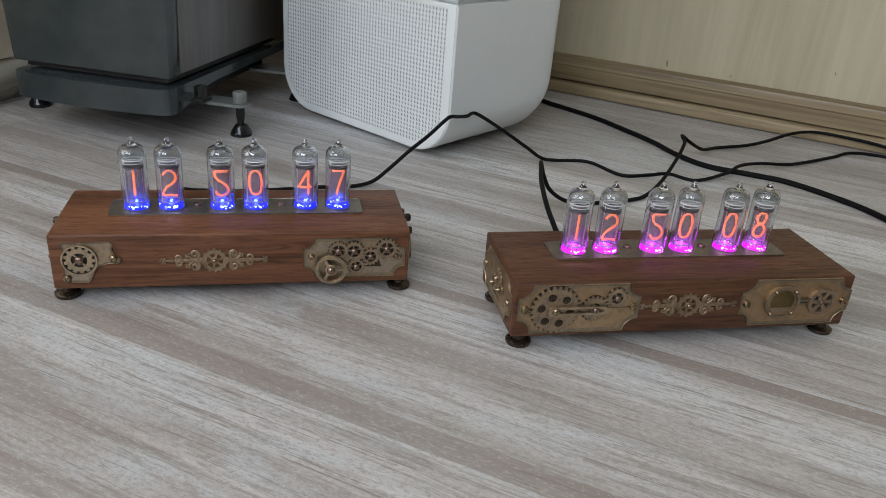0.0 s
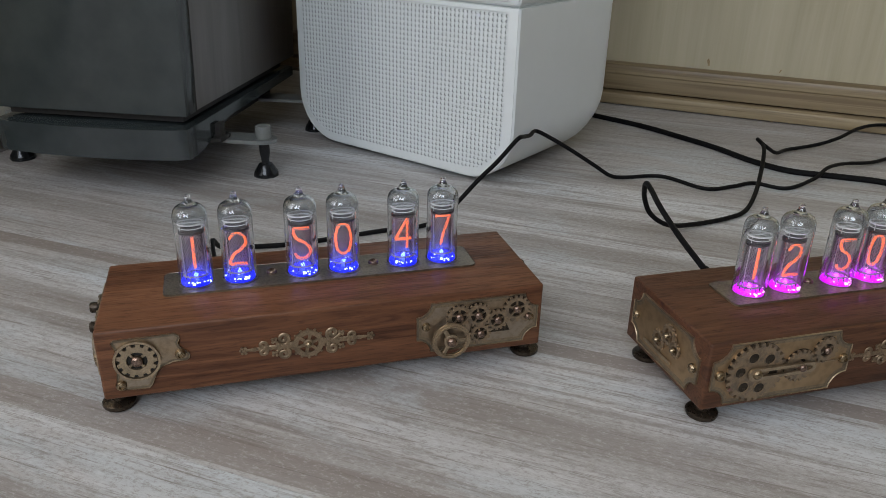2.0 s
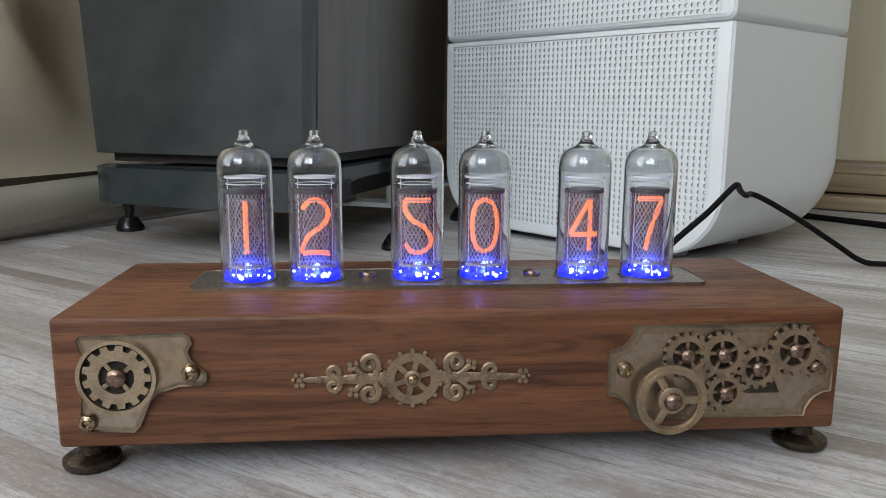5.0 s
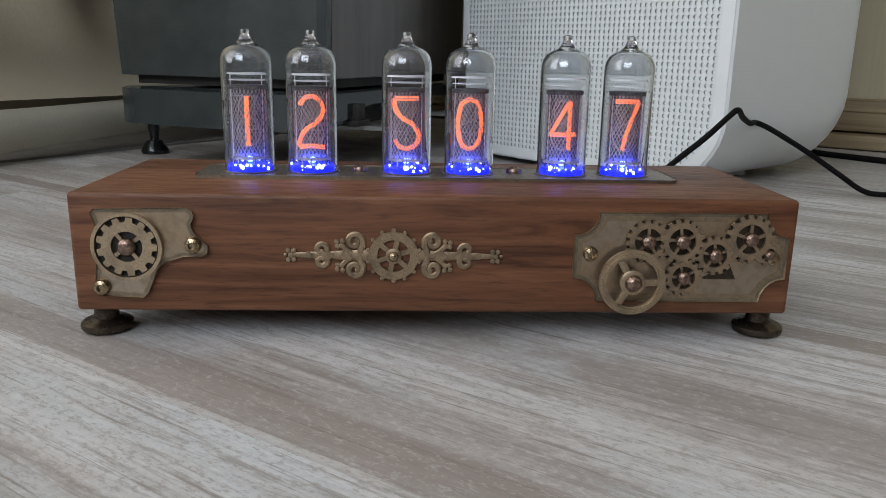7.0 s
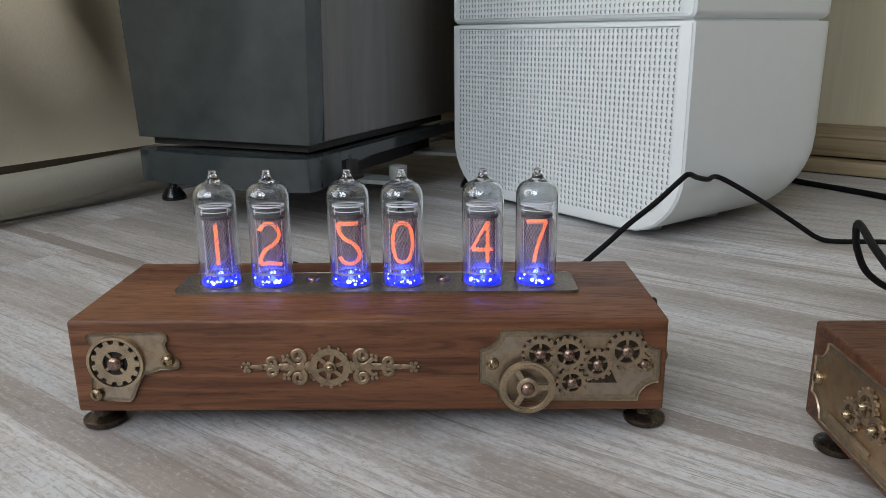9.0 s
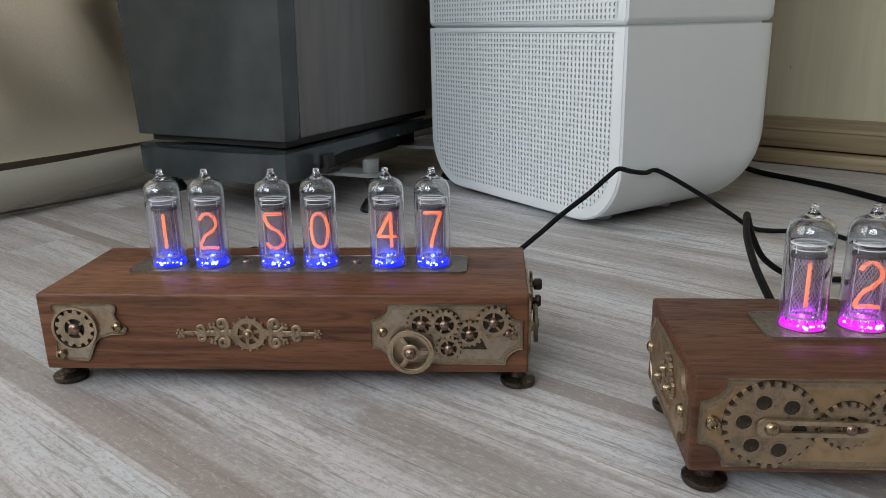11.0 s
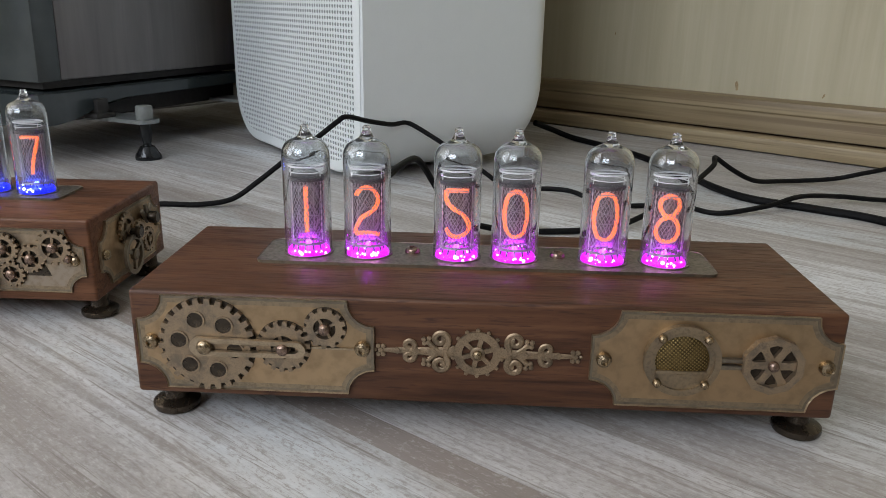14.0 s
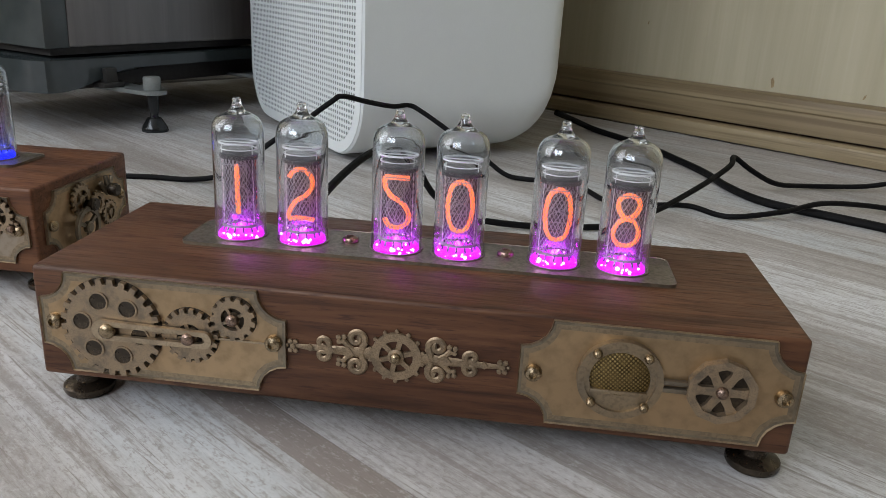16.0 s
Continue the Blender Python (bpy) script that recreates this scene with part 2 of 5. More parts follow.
def fabric(name, colour):
    m, nt, b = material(name, 0.92, spec=0.15)
    weave = noise_tex(nt, coords(nt, (900.0, 900.0, 260.0)), 1.0, 2.0)
    big = noise_tex(nt, coords(nt, (6.0, 6.0, 3.0)), 1.0, 3.0)
    c = mix(nt, 0.4, ramp(nt, big, [(0.3, tuple(0.86 * x for x in colour)), (0.7, colour)]), ramp(nt, weave, [(0.3, tuple(0.75 * x for x in colour)), (0.7, colour)]))
    nt.links.new(c, b.inputs["Base Color"])
    bump(nt, b, weave, 0.2, 0.0006)
    thru = nt.nodes.new("ShaderNodeBsdfTranslucent")
    nt.links.new(c, thru.inputs["Color"])
    mx = nt.nodes.new("ShaderNodeMixShader")
    mx.inputs[0].default_value = 0.50
    nt.links.new(b.outputs[0], mx.inputs[1])
    nt.links.new(thru.outputs[0], mx.inputs[2])
    nt.links.new(mx.outputs[0], nt.nodes["Material Output"].inputs["Surface"])
    return m


def vinyl_side():
    m, nt, b = material("black_ash_vinyl", 0.36, spec=0.55)
    g = noise_tex(nt, coords(nt, (150.0, 60.0, 3.0)), 1.0, 5.0, 0.6, 0.4)
    w = noise_tex(nt, coords(nt, (26.0, 14.0, 1.0)), 1.0, 2.0)
    c = mix(nt, 0.5, ramp(nt, g, [(0.35, (0.105, 0.098, 0.096)), (0.65, (0.195, 0.184, 0.178))]), ramp(nt, w, [(0.3, (0.120, 0.113, 0.111)), (0.7, (0.185, 0.176, 0.172))]))
    nt.links.new(c, b.inputs["Base Color"])
    bump(nt, b, g, 0.2, 0.0004)
    return m


def gauze():
    """Woven brass wire: two crossing sets of fine ridges."""
    m, nt, b = material("brass_gauze", 0.4, 0.9)
    v = coords(nt, (1.0, 1.0, 1.0))
    sets = []
    for turn in (38.0, -52.0):
        mp = nt.nodes.new("ShaderNodeMapping")
        mp.inputs["Rotation"].default_value = (0, 0, radians(turn))
        nt.links.new(v, mp.inputs["Vector"])
        wv = node(nt, "ShaderNodeTexWave", Scale=330.0, Distortion=1.2, Detail=1.0)
        nt.links.new(mp.outputs["Vector"], wv.inputs["Vector"])
        sets.append(wv.outputs["Fac"])
    weave = math_node(nt, "MULTIPLY", sets[0], sets[1])
    sp = noise_tex(nt, v, 420.0, 3.0)
    c = ramp(nt, weave, [(0.05, (0.075, 0.052, 0.020)), (0.55, (0.33, 0.235, 0.095))])
    c = mix(nt, ramp(nt, sp, [(0.4, grey(0.6)), (0.6, grey(0.0))]), c, (0.20, 0.14, 0.055))
    nt.links.new(c, b.inputs["Base Color"])
    bump(nt, b, weave, 0.5, 0.0003)
    return m


FLOOR = wood_floor()
OAK_A, OAK_B = case_wood(0.0, 0.70, 0.5), case_wood(5.3, 0.44, 0.85)
BRASS = brass("antique_brass", (0.45, 0.315, 0.185), (0.40, 0.285, 0.170), 0.36, 14.0, 0.95)
BRASS_MID = brass("half_patinated_brass", (0.345, 0.265, 0.175), (0.265, 0.215, 0.155), 0.38, 60.0, 0.92)
# brass darkened to paint the shade between gear teeth and vanes
RECESS_SHADE = brass("recess_shade", (0.075, 0.058, 0.042), (0.040, 0.032, 0.025), 0.5, 120.0)
BRASS_RIM = brass("worn_brass_rim", (0.46, 0.36, 0.245), (0.31, 0.245, 0.17), 0.36, 120.0, 0.9)
BRASS_OLD = brass("patinated_brass", (0.26, 0.215, 0.155), (0.165, 0.138, 0.105), 0.40)
BRASS_GREY = brass("greyed_brass", (0.385, 0.32, 0.25), (0.39, 0.29, 0.19), 0.34, 30.0, 0.95)
SCROLL = brass("scroll_brass", (0.37, 0.275, 0.18), (0.23, 0.175, 0.12), 0.46, 200.0, 0.9)
BRASS_DARK = brass("dark_bronze", (0.075, 0.058, 0.042), (0.035, 0.028, 0.022), 0.26)
GEAR = brass("gear_brass", (0.37, 0.275, 0.18), (0.22, 0.175, 0.13), 0.40, 260.0)
STEEL = brass("brushed_plate", (0.27, 0.235, 0.185), (0.18, 0.157, 0.128), 0.34, 60.0)
COPPER = brass("copper_rivet", (0.34, 0.235, 0.18), (0.17, 0.125, 0.105), 0.26, 300.0, 0.95)
SHINY = brass("bright_rivet", (0.40, 0.31, 0.20), (0.24, 0.185, 0.12), 0.24, 300.0, 1.0)
GAUZE = gauze()
GLASS = tube_glass()
FILM = getter_film()
WIRE = plain("anode_wire", (0.33, 0.315, 0.35), 0.45, 0.5, 900.0, 0.3)
MICA = plain("ceramic_disc", (0.66, 0.66, 0.67), 0.4, 0.0, 900.0, 0.1)
CAGE = plain("blackened_nickel", (0.085, 0.080, 0.088), 0.4, 0.7, 700.0, 0.2)
CAGE_BACK = plain("smoked_nickel", (0.065, 0.058, 0.066), 0.35, 0.6, 700.0, 0.25)
GETTER = plain("getter_mirror", (0.30, 0.30, 0.32), 0.18, 0.9, 500.0, 0.2)
NEON = glow("neon_glow", (1.0, 0.145, 0.028), 2.5)
# second of each pair: emission for painted glints, not a source
LED_A, GLINT_A = glow("blue_led", (0.006, 0.016, 1.0), 1.6), glow("blue_painted_glint", (0.48, 0.60, 1.0), 3.4)
LED_B, GLINT_B = glow("magenta_led", (0.58, 0.004, 0.88), 1.8), glow("magenta_painted_glint", (1.0, 0.42, 1.0), 3.2)
BLACK_CABLE = plain("black_cable", (0.005, 0.005, 0.0055), 0.55, 0.0, 300.0, 0.3, 0.05, 0.12)
PLASTIC = plain("white_plastic", (0.72, 0.76, 0.76), 0.38, 0.0, 900.0, 0.02, 0.03)
# darker copy of the white plastic, shade put into its colour
SHADED_PLASTIC = plain("shaded_plastic", (0.60, 0.64, 0.64), 0.5, 0.0, 900.0, 0.03, 0.03)
# insides of the grille holes: their shade is painted as grey
GRILLE_SHADE = plain("painted_hole_shade", (0.33, 0.35, 0.35), 0.6, 0.0, 900.0, 0.03, 0.03)
PIANO = plain("piano_black", (0.040, 0.049, 0.049), 0.15, 0.0, 30.0, 0.25, 0.0, 0.6)
PLINTH = plain("satin_black_plinth", (0.030, 0.038, 0.040), 0.13, 0.0, 60.0, 0.2, 0.02, 0.6)
VINYL = vinyl_side()
GREY_KNOB = plain("grey_rubber", (0.17, 0.18, 0.17), 0.55, 0.0, 400.0, 0.15)
ARM_METAL = plain("grey_painted_steel", (0.20, 0.215, 0.21), 0.34, 0.3, 400.0, 0.15)
SPIKE = plain("black_nickel", (0.03, 0.032, 0.034), 0.16, 0.7, 300.0, 0.2)
WALLPAPER = wallpaper()
SKIRT = skirting_wood()
CURTAIN = fabric("curtain_cloth", (0.80, 0.75, 0.635))
HEM = fabric("hem_cloth", (0.64, 0.625, 0.545))
SILL_GREY = plain("grey_threshold", (0.20, 0.19, 0.175), 0.6, 0.0, 60.0, 0.15)
WHITE_PAINT = plain("white_paint", (0.78, 0.78, 0.76), 0.6, 0.0, 40.0, 0.04)
# for the walls out of view, coloured dark to lessen bounced light
UNSEEN_WALL = plain("dark_unseen_wall", (0.19, 0.17, 0.14), 0.8, 0.0, 30.0, 0.08)
MARK = plain("torn_paper", (0.30, 0.22, 0.12), 0.8, 0.0, 900.0, 0.3)
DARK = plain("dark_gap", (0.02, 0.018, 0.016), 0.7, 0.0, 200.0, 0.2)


# ---- mesh helpers ----
def mesh_of(name, bm, mats, smooth=True):
    bmesh.ops.recalc_face_normals(bm, faces=bm.faces)
    me = bpy.data.meshes.new(name)
    bm.to_mesh(me)
    bm.free()
    for m in (mats if isinstance(mats, (list, tuple)) else [mats]):
        me.materials.append(m)
    if smooth:
        me.polygons.foreach_set("use_smooth", [True] * len(me.polygons))
        me.set_sharp_from_angle(angle=radians(35))
    return me


def part(name, bm, material, parent, label="", m=None, smooth=True):
    ob = new(name, bm if isinstance(bm, bpy.types.Mesh) else mesh_of(name, bm, material, smooth))
    ob.parent = parent
    if m is not None:
        ob.matrix_basis = m
    return tagged(ob, label)


def thing(name, m, label, category, group="", kind=""):
    ob = new(name)
    ob.empty_display_size = 0.02
    ob.matrix_basis = m
    return tagged(ob, label, category, group, kind)


def add_box(bm, lo, hi, bevel=0.0, m=None, seg=2, mat=0):
    r = bmesh.ops.create_cube(bm, size=1.0)
    vs = r["verts"]
    for v in vs:
        v.co = Vector([lo[i] + (v.co[i] + 0.5) * (hi[i] - lo[i]) for i in range(3)])
    faces = list({f for v in vs for f in v.link_faces})
    if bevel:
        es = list({e for v in vs for e in v.link_edges})
        out = bmesh.ops.bevel(bm, geom=es, offset=bevel, segments=seg, affect="EDGES", profile=0.5)
        vs = list({v for f in out["faces"] for v in f.verts} | {v for v in vs if v.is_valid})
        faces = list({f for v in vs for f in v.link_faces})
    for f in faces:
        f.material_index = mat
    if m is not None:
        bmesh.ops.transform(bm, matrix=m, verts=vs)
    return vs


def add_lathe(bm, profile, seg=24, m=None, mat=0):
    rings = []
    for r, z in profile:
        if r < 1e-7:
            rings.append([bm.verts.new((0, 0, z))])
        else:
            rings.append([bm.verts.new((r * math.cos(2 * math.pi * i / seg), r * math.sin(2 * math.pi * i / seg), z)) for i in range(seg)])
    for a, b in zip(rings, rings[1:]):
        for i in range(seg):
            j = (i + 1) % seg
            q = [a[i % len(a)], a[j % len(a)], b[j % len(b)], b[i % len(b)]]
            q = list(dict.fromkeys(q))
            if len(q) > 2:
                bm.faces.new(q).material_index = mat
    for ring, flip in ((rings[0], True), (rings[-1], False)):
        if len(ring) > 2:
            bm.faces.new(ring[::-1] if flip else ring).material_index = mat
    vs = [v for r in rings for v in r]
    if m is not None:
        bmesh.ops.transform(bm, matrix=m, verts=vs)
    return vs


def smooth_path(points, steps=8, closed=False):
    p = [Vector(q) for q in points]
    if closed:
        p = [p[-1]] + p + [p[0], p[1]]
    else:
        p = [2 * p[0] - p[1]] + p + [2 * p[-1] - p[-2]]
    out = []
    for i in range(1, len(p) - 2):
        for k in range(steps):
            t = k / steps
            a, b, c, d = p[i - 1:i + 3]
            out.append(0.5 * ((2 * b) + (c - a) * t + (2 * a - 5 * b + 4 * c - d) * t * t + (3 * b - a - 3 * c + d) * t ** 3))
    if not closed:
        out.append(p[-2])
    return out


def add_tube(bm, path, radius, seg=8, flat=1.0, up=None, mat=0):
    """A swept round, or flattened, bar along path; radius is a number or a function of 0..1."""
    n = len(path)
    normal = Vector(up) if up else None
    rings = []
    for i, p in enumerate(path):
        tan = (path[min(i + 1, n - 1)] - path[max(i - 1, 0)]).normalized()
        if normal is None:
            normal = tan.orthogonal()
        side = tan.cross(normal)
        if side.length < 1e-6:
            side = tan.orthogonal()
        side.normalize()
        nn = side.cross(tan).normalized()
        if not up:
            normal = nn
        r = radius(i / max(1, n - 1)) if callable(radius) else radius
        rings.append([bm.verts.new(p + side * (r * math.cos(2 * math.pi * k / seg)) + nn * (r * flat * math.sin(2 * math.pi * k / seg))) for k in range(seg)])
    for a, b in zip(rings, rings[1:]):
        for k in range(seg):
            bm.faces.new((a[k], a[(k + 1) % seg], b[(k + 1) % seg], b[k])).material_index = mat
    bm.faces.new(rings[0][::-1]).material_index = mat
    bm.faces.new(rings[-1]).material_index = mat


def add_ball(bm, centre, r, sub=1, mat=0):
    out = bmesh.ops.create_icosphere(bm, subdivisions=sub, radius=r, matrix=Matrix.Translation(centre))
    for f in {f for v in out["verts"] for f in v.link_faces}:
        f.material_index = mat


def add_prism(bm, outline, z0, z1, mat=0):
    lo = [bm.verts.new((x, y, z0)) for x, y in outline]
    hi = [bm.verts.new((x, y, z1)) for x, y in outline]
    n = len(outline)
    for i in range(n):
        bm.faces.new((lo[i], lo[(i + 1) % n], hi[(i + 1) % n], hi[i])).material_index = mat
    bm.faces.new(lo[::-1]).material_index = mat
    top = bm.faces.new(hi)
    top.material_index = mat
    return top


def add_ring(bm, outer, inner, z0, z1, mat=0):
    """A flat ring between two outlines with as many points each."""
    n = len(outer)
    rows = [[bm.verts.new((x, y, z)) for x, y in o] for o, z in ((outer, z0), (outer, z1), (inner, z1), (inner, z0))]
    for a, b in zip(rows, rows[1:] + rows[:1]):
        for i in range(n):
            bm.faces.new((a[i], a[(i + 1) % n], b[(i + 1) % n], b[i])).material_index = mat


def circle(r, n, cx=0.0, cy=0.0, a0=0.0):
    return [(cx + r * math.cos(a0 + 2 * math.pi * i / n), cy + r * math.sin(a0 + 2 * math.pi * i / n)) for i in range(n)]


def add_gear(bm, r, teeth, thick=0.0012, hole=0.55, spokes=5, hub=0.28, tooth=0.16, round_teeth=False):
    """A toothed wheel in the xy plane with its back at z = 0."""
    outer, inner = [], []
    for i in range(teeth):
        for f, rr in ((0.0, r), (0.44, r), (0.54, r * (1 - tooth)), (0.90, r * (1 - tooth))):
            a = 2 * math.pi * (i + f) / teeth
            outer.append((rr * math.cos(a), rr * math.sin(a)))
            inner.append((r * hole * math.cos(a), r * hole * math.sin(a)))
    if hole > 0.05:
        add_ring(bm, outer, inner, 0.0, thick)
        for k in range(spokes):
            a = 2 * math.pi * k / spokes + 0.3
            add_box(bm, (0, -r * 0.065, thick * 0.15), (r * (hole + 0.03), r * 0.065, thick * 0.85), m=pose(0, 0, 0, 0, 0, math.degrees(a)))
        add_lathe(bm, [(r * hub, 0.0), (r * hub, thick * 1.15), (r * hub * 0.8, thick * 1.35), (0, thick * 1.35)], 16)
    else:
        add_prism(bm, outer, 0.0, thick)


def rivet_bm(r, h):
    bm = bmesh.new()
    add_lathe(bm, [(r, 0.0), (r, h * 0.35), (r * 0.86, h * 0.7), (r * 0.5, h * 0.95), (0, h)], 14)
    return bm


def screw_bm(r, h):
    bm = bmesh.new()
    add_lathe(bm, [(r, 0.0), (r, h * 0.45), (r * 0.85, h * 0.8), (r * 0.45, h), (r * 0.40, h * 0.55), (0, h * 0.5)], 16)
    return bm


def notch_outline(x0, x1, z0, z1, c, steps=5):
    """A plaque with hollow corners."""
    pts = []
    for cx, cz, a0 in ((x1, z1, 270), (x0, z1, 0), (x0, z0, 90), (x1, z0, 180)):
        for k in range(steps + 1):
            a = radians(a0 - 90 * k / steps)
            pts.append((cx + c * math.cos(a), cz + c * math.sin(a)))
    return pts


def plaque(bm, outline, thick=0.0014, rim=0.0011, fade=0.0016):
    """A plate with a raised worn rim, a patinated channel inside it and a bright field."""
    top = add_prism(bm, outline, 0.0, thick, 1)
    bmesh.ops.inset_region(bm, faces=[top], thickness=rim, depth=0.0, use_even_offset=True)
    bmesh.ops.inset_region(bm, faces=[top], thickness=0.0003, depth=-0.0006, use_even_offset=True)
    top.material_index = 2
    bmesh.ops.inset_region(bm, faces=[top], thickness=rim * 0.8, depth=0.0, use_even_offset=True)
    top.material_index = 3
    bmesh.ops.inset_region(bm, faces=[top], thickness=fade, depth=0.0, use_even_offset=True)
    top.material_index = 0


FRONT = pose(0, 0, 0, 90, 0, 0)                                        # xy plane -> clock front, +z towards the viewer
RIGHT = Matrix(((0, 0, 1, 0), (1, 0, 0, 0), (0, 1, 0, 0), (0, 0, 0, 1)))   # xy plane -> (depth, height), +z to the right
LEFT = Matrix(((0, 0, -1, 0), (-1, 0, 0, 0), (0, 1, 0, 0), (0, 0, 0, 1)))
MM = 0.001


def on_front(x, z, out=0.0, turn=0.0):
    return Matrix.Translation((x * MM, -out * MM, z * MM)) @ FRONT @ pose(0, 0, 0, 0, 0, turn)


def on_right(half, y, z, out=0.0, turn=0.0):
    return Matrix.Translation((half + out * MM, y * MM, z * MM)) @ RIGHT @ pose(0, 0, 0, 0, 0, turn)


def on_left(half, y, z, out=0.0, turn=0.0):
    return Matrix.Translation((-half - out * MM, y * MM, z * MM)) @ LEFT @ pose(0, 0, 0, 0, 0, turn)


# ---- the floor's base, walls, ceiling ----
ROOM_A, ROOM_B, ROOM_H = 3.6, 3.0, 2.55


def structure(name, bm, material, label, category, m=ROOM, smooth=False):
    ob = new(name, mesh_of(name, bm, material, smooth))
    ob.matrix_basis = m
    return tagged(ob, label, category, "", "structure")


bm = bmesh.new()
add_box(bm, (-0.3, -ROOM_B - 0.1, -0.06), (ROOM_A + 0.1, 0.1, -0.008))
floor = structure("floor", bm, DARK, "pale washed oak laminate floor with grey streaks", "floor")
FLOOR.node_tree.nodes["room_coords"].object = floor

bm = bmesh.new()
add_box(bm, (-0.3, 0.012, -0.008), (ROOM_A + 0.1, 0.15, ROOM_H))
wall_paper = structure("wall_north", bm, WALLPAPER, "cream streaked wallpaper wall above a wooden skirting", "wall", ROOM_N)
for x, z, s, t in ((0.648, 0.063, 1.0, 12), (0.735, 0.060, 0.5, -20), (0.86, 0.085, 0.45, 30), (0.50, 0.11, 0.35, 0)):
    bm = bmesh.new()
    add_prism(bm, [(-0.0012 * s, -0.005 * s), (0.001 * s, -0.0045 * s), (0.0018 * s, 0.001 * s), (0.0008 * s, 0.005 * s), (-0.0016 * s, 0.003 * s)], 0.0, 0.0006)
    part("paper_tear", bm, MARK, wall_paper, "small brown tear in the wallpaper", m=Matrix.Translation((x, 0.012, z)) @ FRONT @ pose(0, 0, 0, 0, 0, t))

# three unseen walls close the room; their dark tone holds back fill light
bm = bmesh.new()
LW = -0.16
for lo, hi in (((LW - 0.1, -WIN_B0, -0.008), (LW, 0.012, ROOM_H)), ((LW - 0.1, -ROOM_B, -0.008), (LW, -WIN_B1, ROOM_H)),
               ((LW - 0.1, -WIN_B1, -0.008), (LW, -WIN_B0, WIN_Z0)), ((LW - 0.1, -WIN_B1, WIN_Z1), (LW, -WIN_B0, ROOM_H))):
    add_box(bm, lo, hi)
structure("wall_west", bm, UNSEEN_WALL, "unseen dull beige wall with the window opening, kept dark to cut bounced light", "wall")
bm = bmesh.new()
add_box(bm, (ROOM_A, -ROOM_B, -0.008), (ROOM_A + 0.1, 0.012, ROOM_H))
structure("wall_east", bm, UNSEEN_WALL, "unseen dull beige far wall of the room, kept dark to cut bounced light", "wall")
bm = bmesh.new()
for lo, hi in (((LW - 0.1, -0.008), (W2_A0, ROOM_H)), ((W2_A1, -0.008), (ROOM_A + 0.1, ROOM_H)), ((W2_A0, -0.008), (W2_A1, W2_Z0)), ((W2_A0, W2_Z1), (W2_A1, ROOM_H))):
    add_box(bm, (lo[0], -ROOM_B - 0.1, lo[1]), (hi[0], -ROOM_B, hi[1]))
structure("wall_south", bm, UNSEEN_WALL, "unseen dull beige wall behind the viewer, kept dark to cut bounced light", "wall")
bm = bmesh.new()
add_box(bm, (LW - 0.1, -ROOM_B - 0.1, ROOM_H), (ROOM_A + 0.1, 0.15, ROOM_H + 0.1))
structure("ceiling", bm, WHITE_PAINT, "plain white painted ceiling", "ceiling")

# window frame in the opening
win = thing("window_1", ROOM, "white framed window behind the curtain side", "window", kind="structure")
for y0, y1, z0, z1 in ((-WIN_B1, -WIN_B0, WIN_Z0, WIN_Z0 + 0.05), (-WIN_B1, -WIN_B0, WIN_Z1 - 0.05, WIN_Z1),
                       (-WIN_B1, -WIN_B1 + 0.05, WIN_Z0 + 0.05, WIN_Z1 - 0.05), (-WIN_B0 - 0.05, -WIN_B0, WIN_Z0 + 0.05, WIN_Z1 - 0.05)):
    bm = bmesh.new()
    add_box(bm, (LW - 0.09, y0, z0), (LW - 0.04, y1, z1), 0.004)
    part("window_frame", bm, WHITE_PAINT, win)

win = thing("window_2", ROOM, "white framed window in the wall behind the viewer", "window", kind="structure")
for x0, x1, z0, z1 in ((W2_A0, W2_A1, W2_Z0, W2_Z0 + 0.05), (W2_A0, W2_A1, W2_Z1 - 0.05, W2_Z1), (W2_A0, W2_A0 + 0.05, W2_Z0 + 0.05, W2_Z1 - 0.05),
                       (W2_A1 - 0.05, W2_A1, W2_Z0 + 0.05, W2_Z1 - 0.05), ((W2_A0 + W2_A1) / 2 - 0.03, (W2_A0 + W2_A1) / 2 + 0.03, W2_Z0 + 0.05, W2_Z1 - 0.05)):
    bm = bmesh.new()
    add_box(bm, (x0, -ROOM_B - 0.012, z0), (x1, -ROOM_B + 0.03, z1), 0.004)
    part("window_frame", bm, WHITE_PAINT, win)

# skirting: moulded board with a rounded lip, and a strip at its foot
SK = [(0.012, 0.0), (-0.006, 0.0), (-0.0115, 0.002), (-0.0125, 0.012), (-0.0115, 0.0165), (-0.008, 0.0188), (0.006, 0.0196),
      (0.006, 0.0212), (-0.0046, 0.0220), (-0.0048, 0.034), (-0.0035, 0.041), (-0.0035, 0.043), (-0.0052, 0.045), (-0.0055, 0.052), (-0.004, 0.0565), (0.0, 0.0585), (0.012, 0.059)]
bm = bmesh.new()
rows = [[bm.verts.new((x, y, 0.915 * z)) for y, z in SK] for x in (LW, 0.4, 1.0, 2.0, ROOM_A)]
for a, b in zip(rows, rows[1:]):
    for i in range(len(SK)):
        j = (i + 1) % len(SK)
        bm.faces.new((a[i], a[j], b[j], b[i]))
bm.faces.new(rows[0])
bm.faces.new(rows[-1][::-1])
structure("baseboard", bm, SKIRT, "moulded brown wood-grain skirting board", "baseboard", ROOM_N, True)

# grey threshold strip along the curtained wall
bm = bmesh.new()
add_box(bm, (LW, -ROOM_B, -0.008), (-0.004, 0.0, 0.0025), 0.002)
structure("trim", bm, SILL_GREY, "flat grey threshold strip under the curtain", "trim", smooth=True)

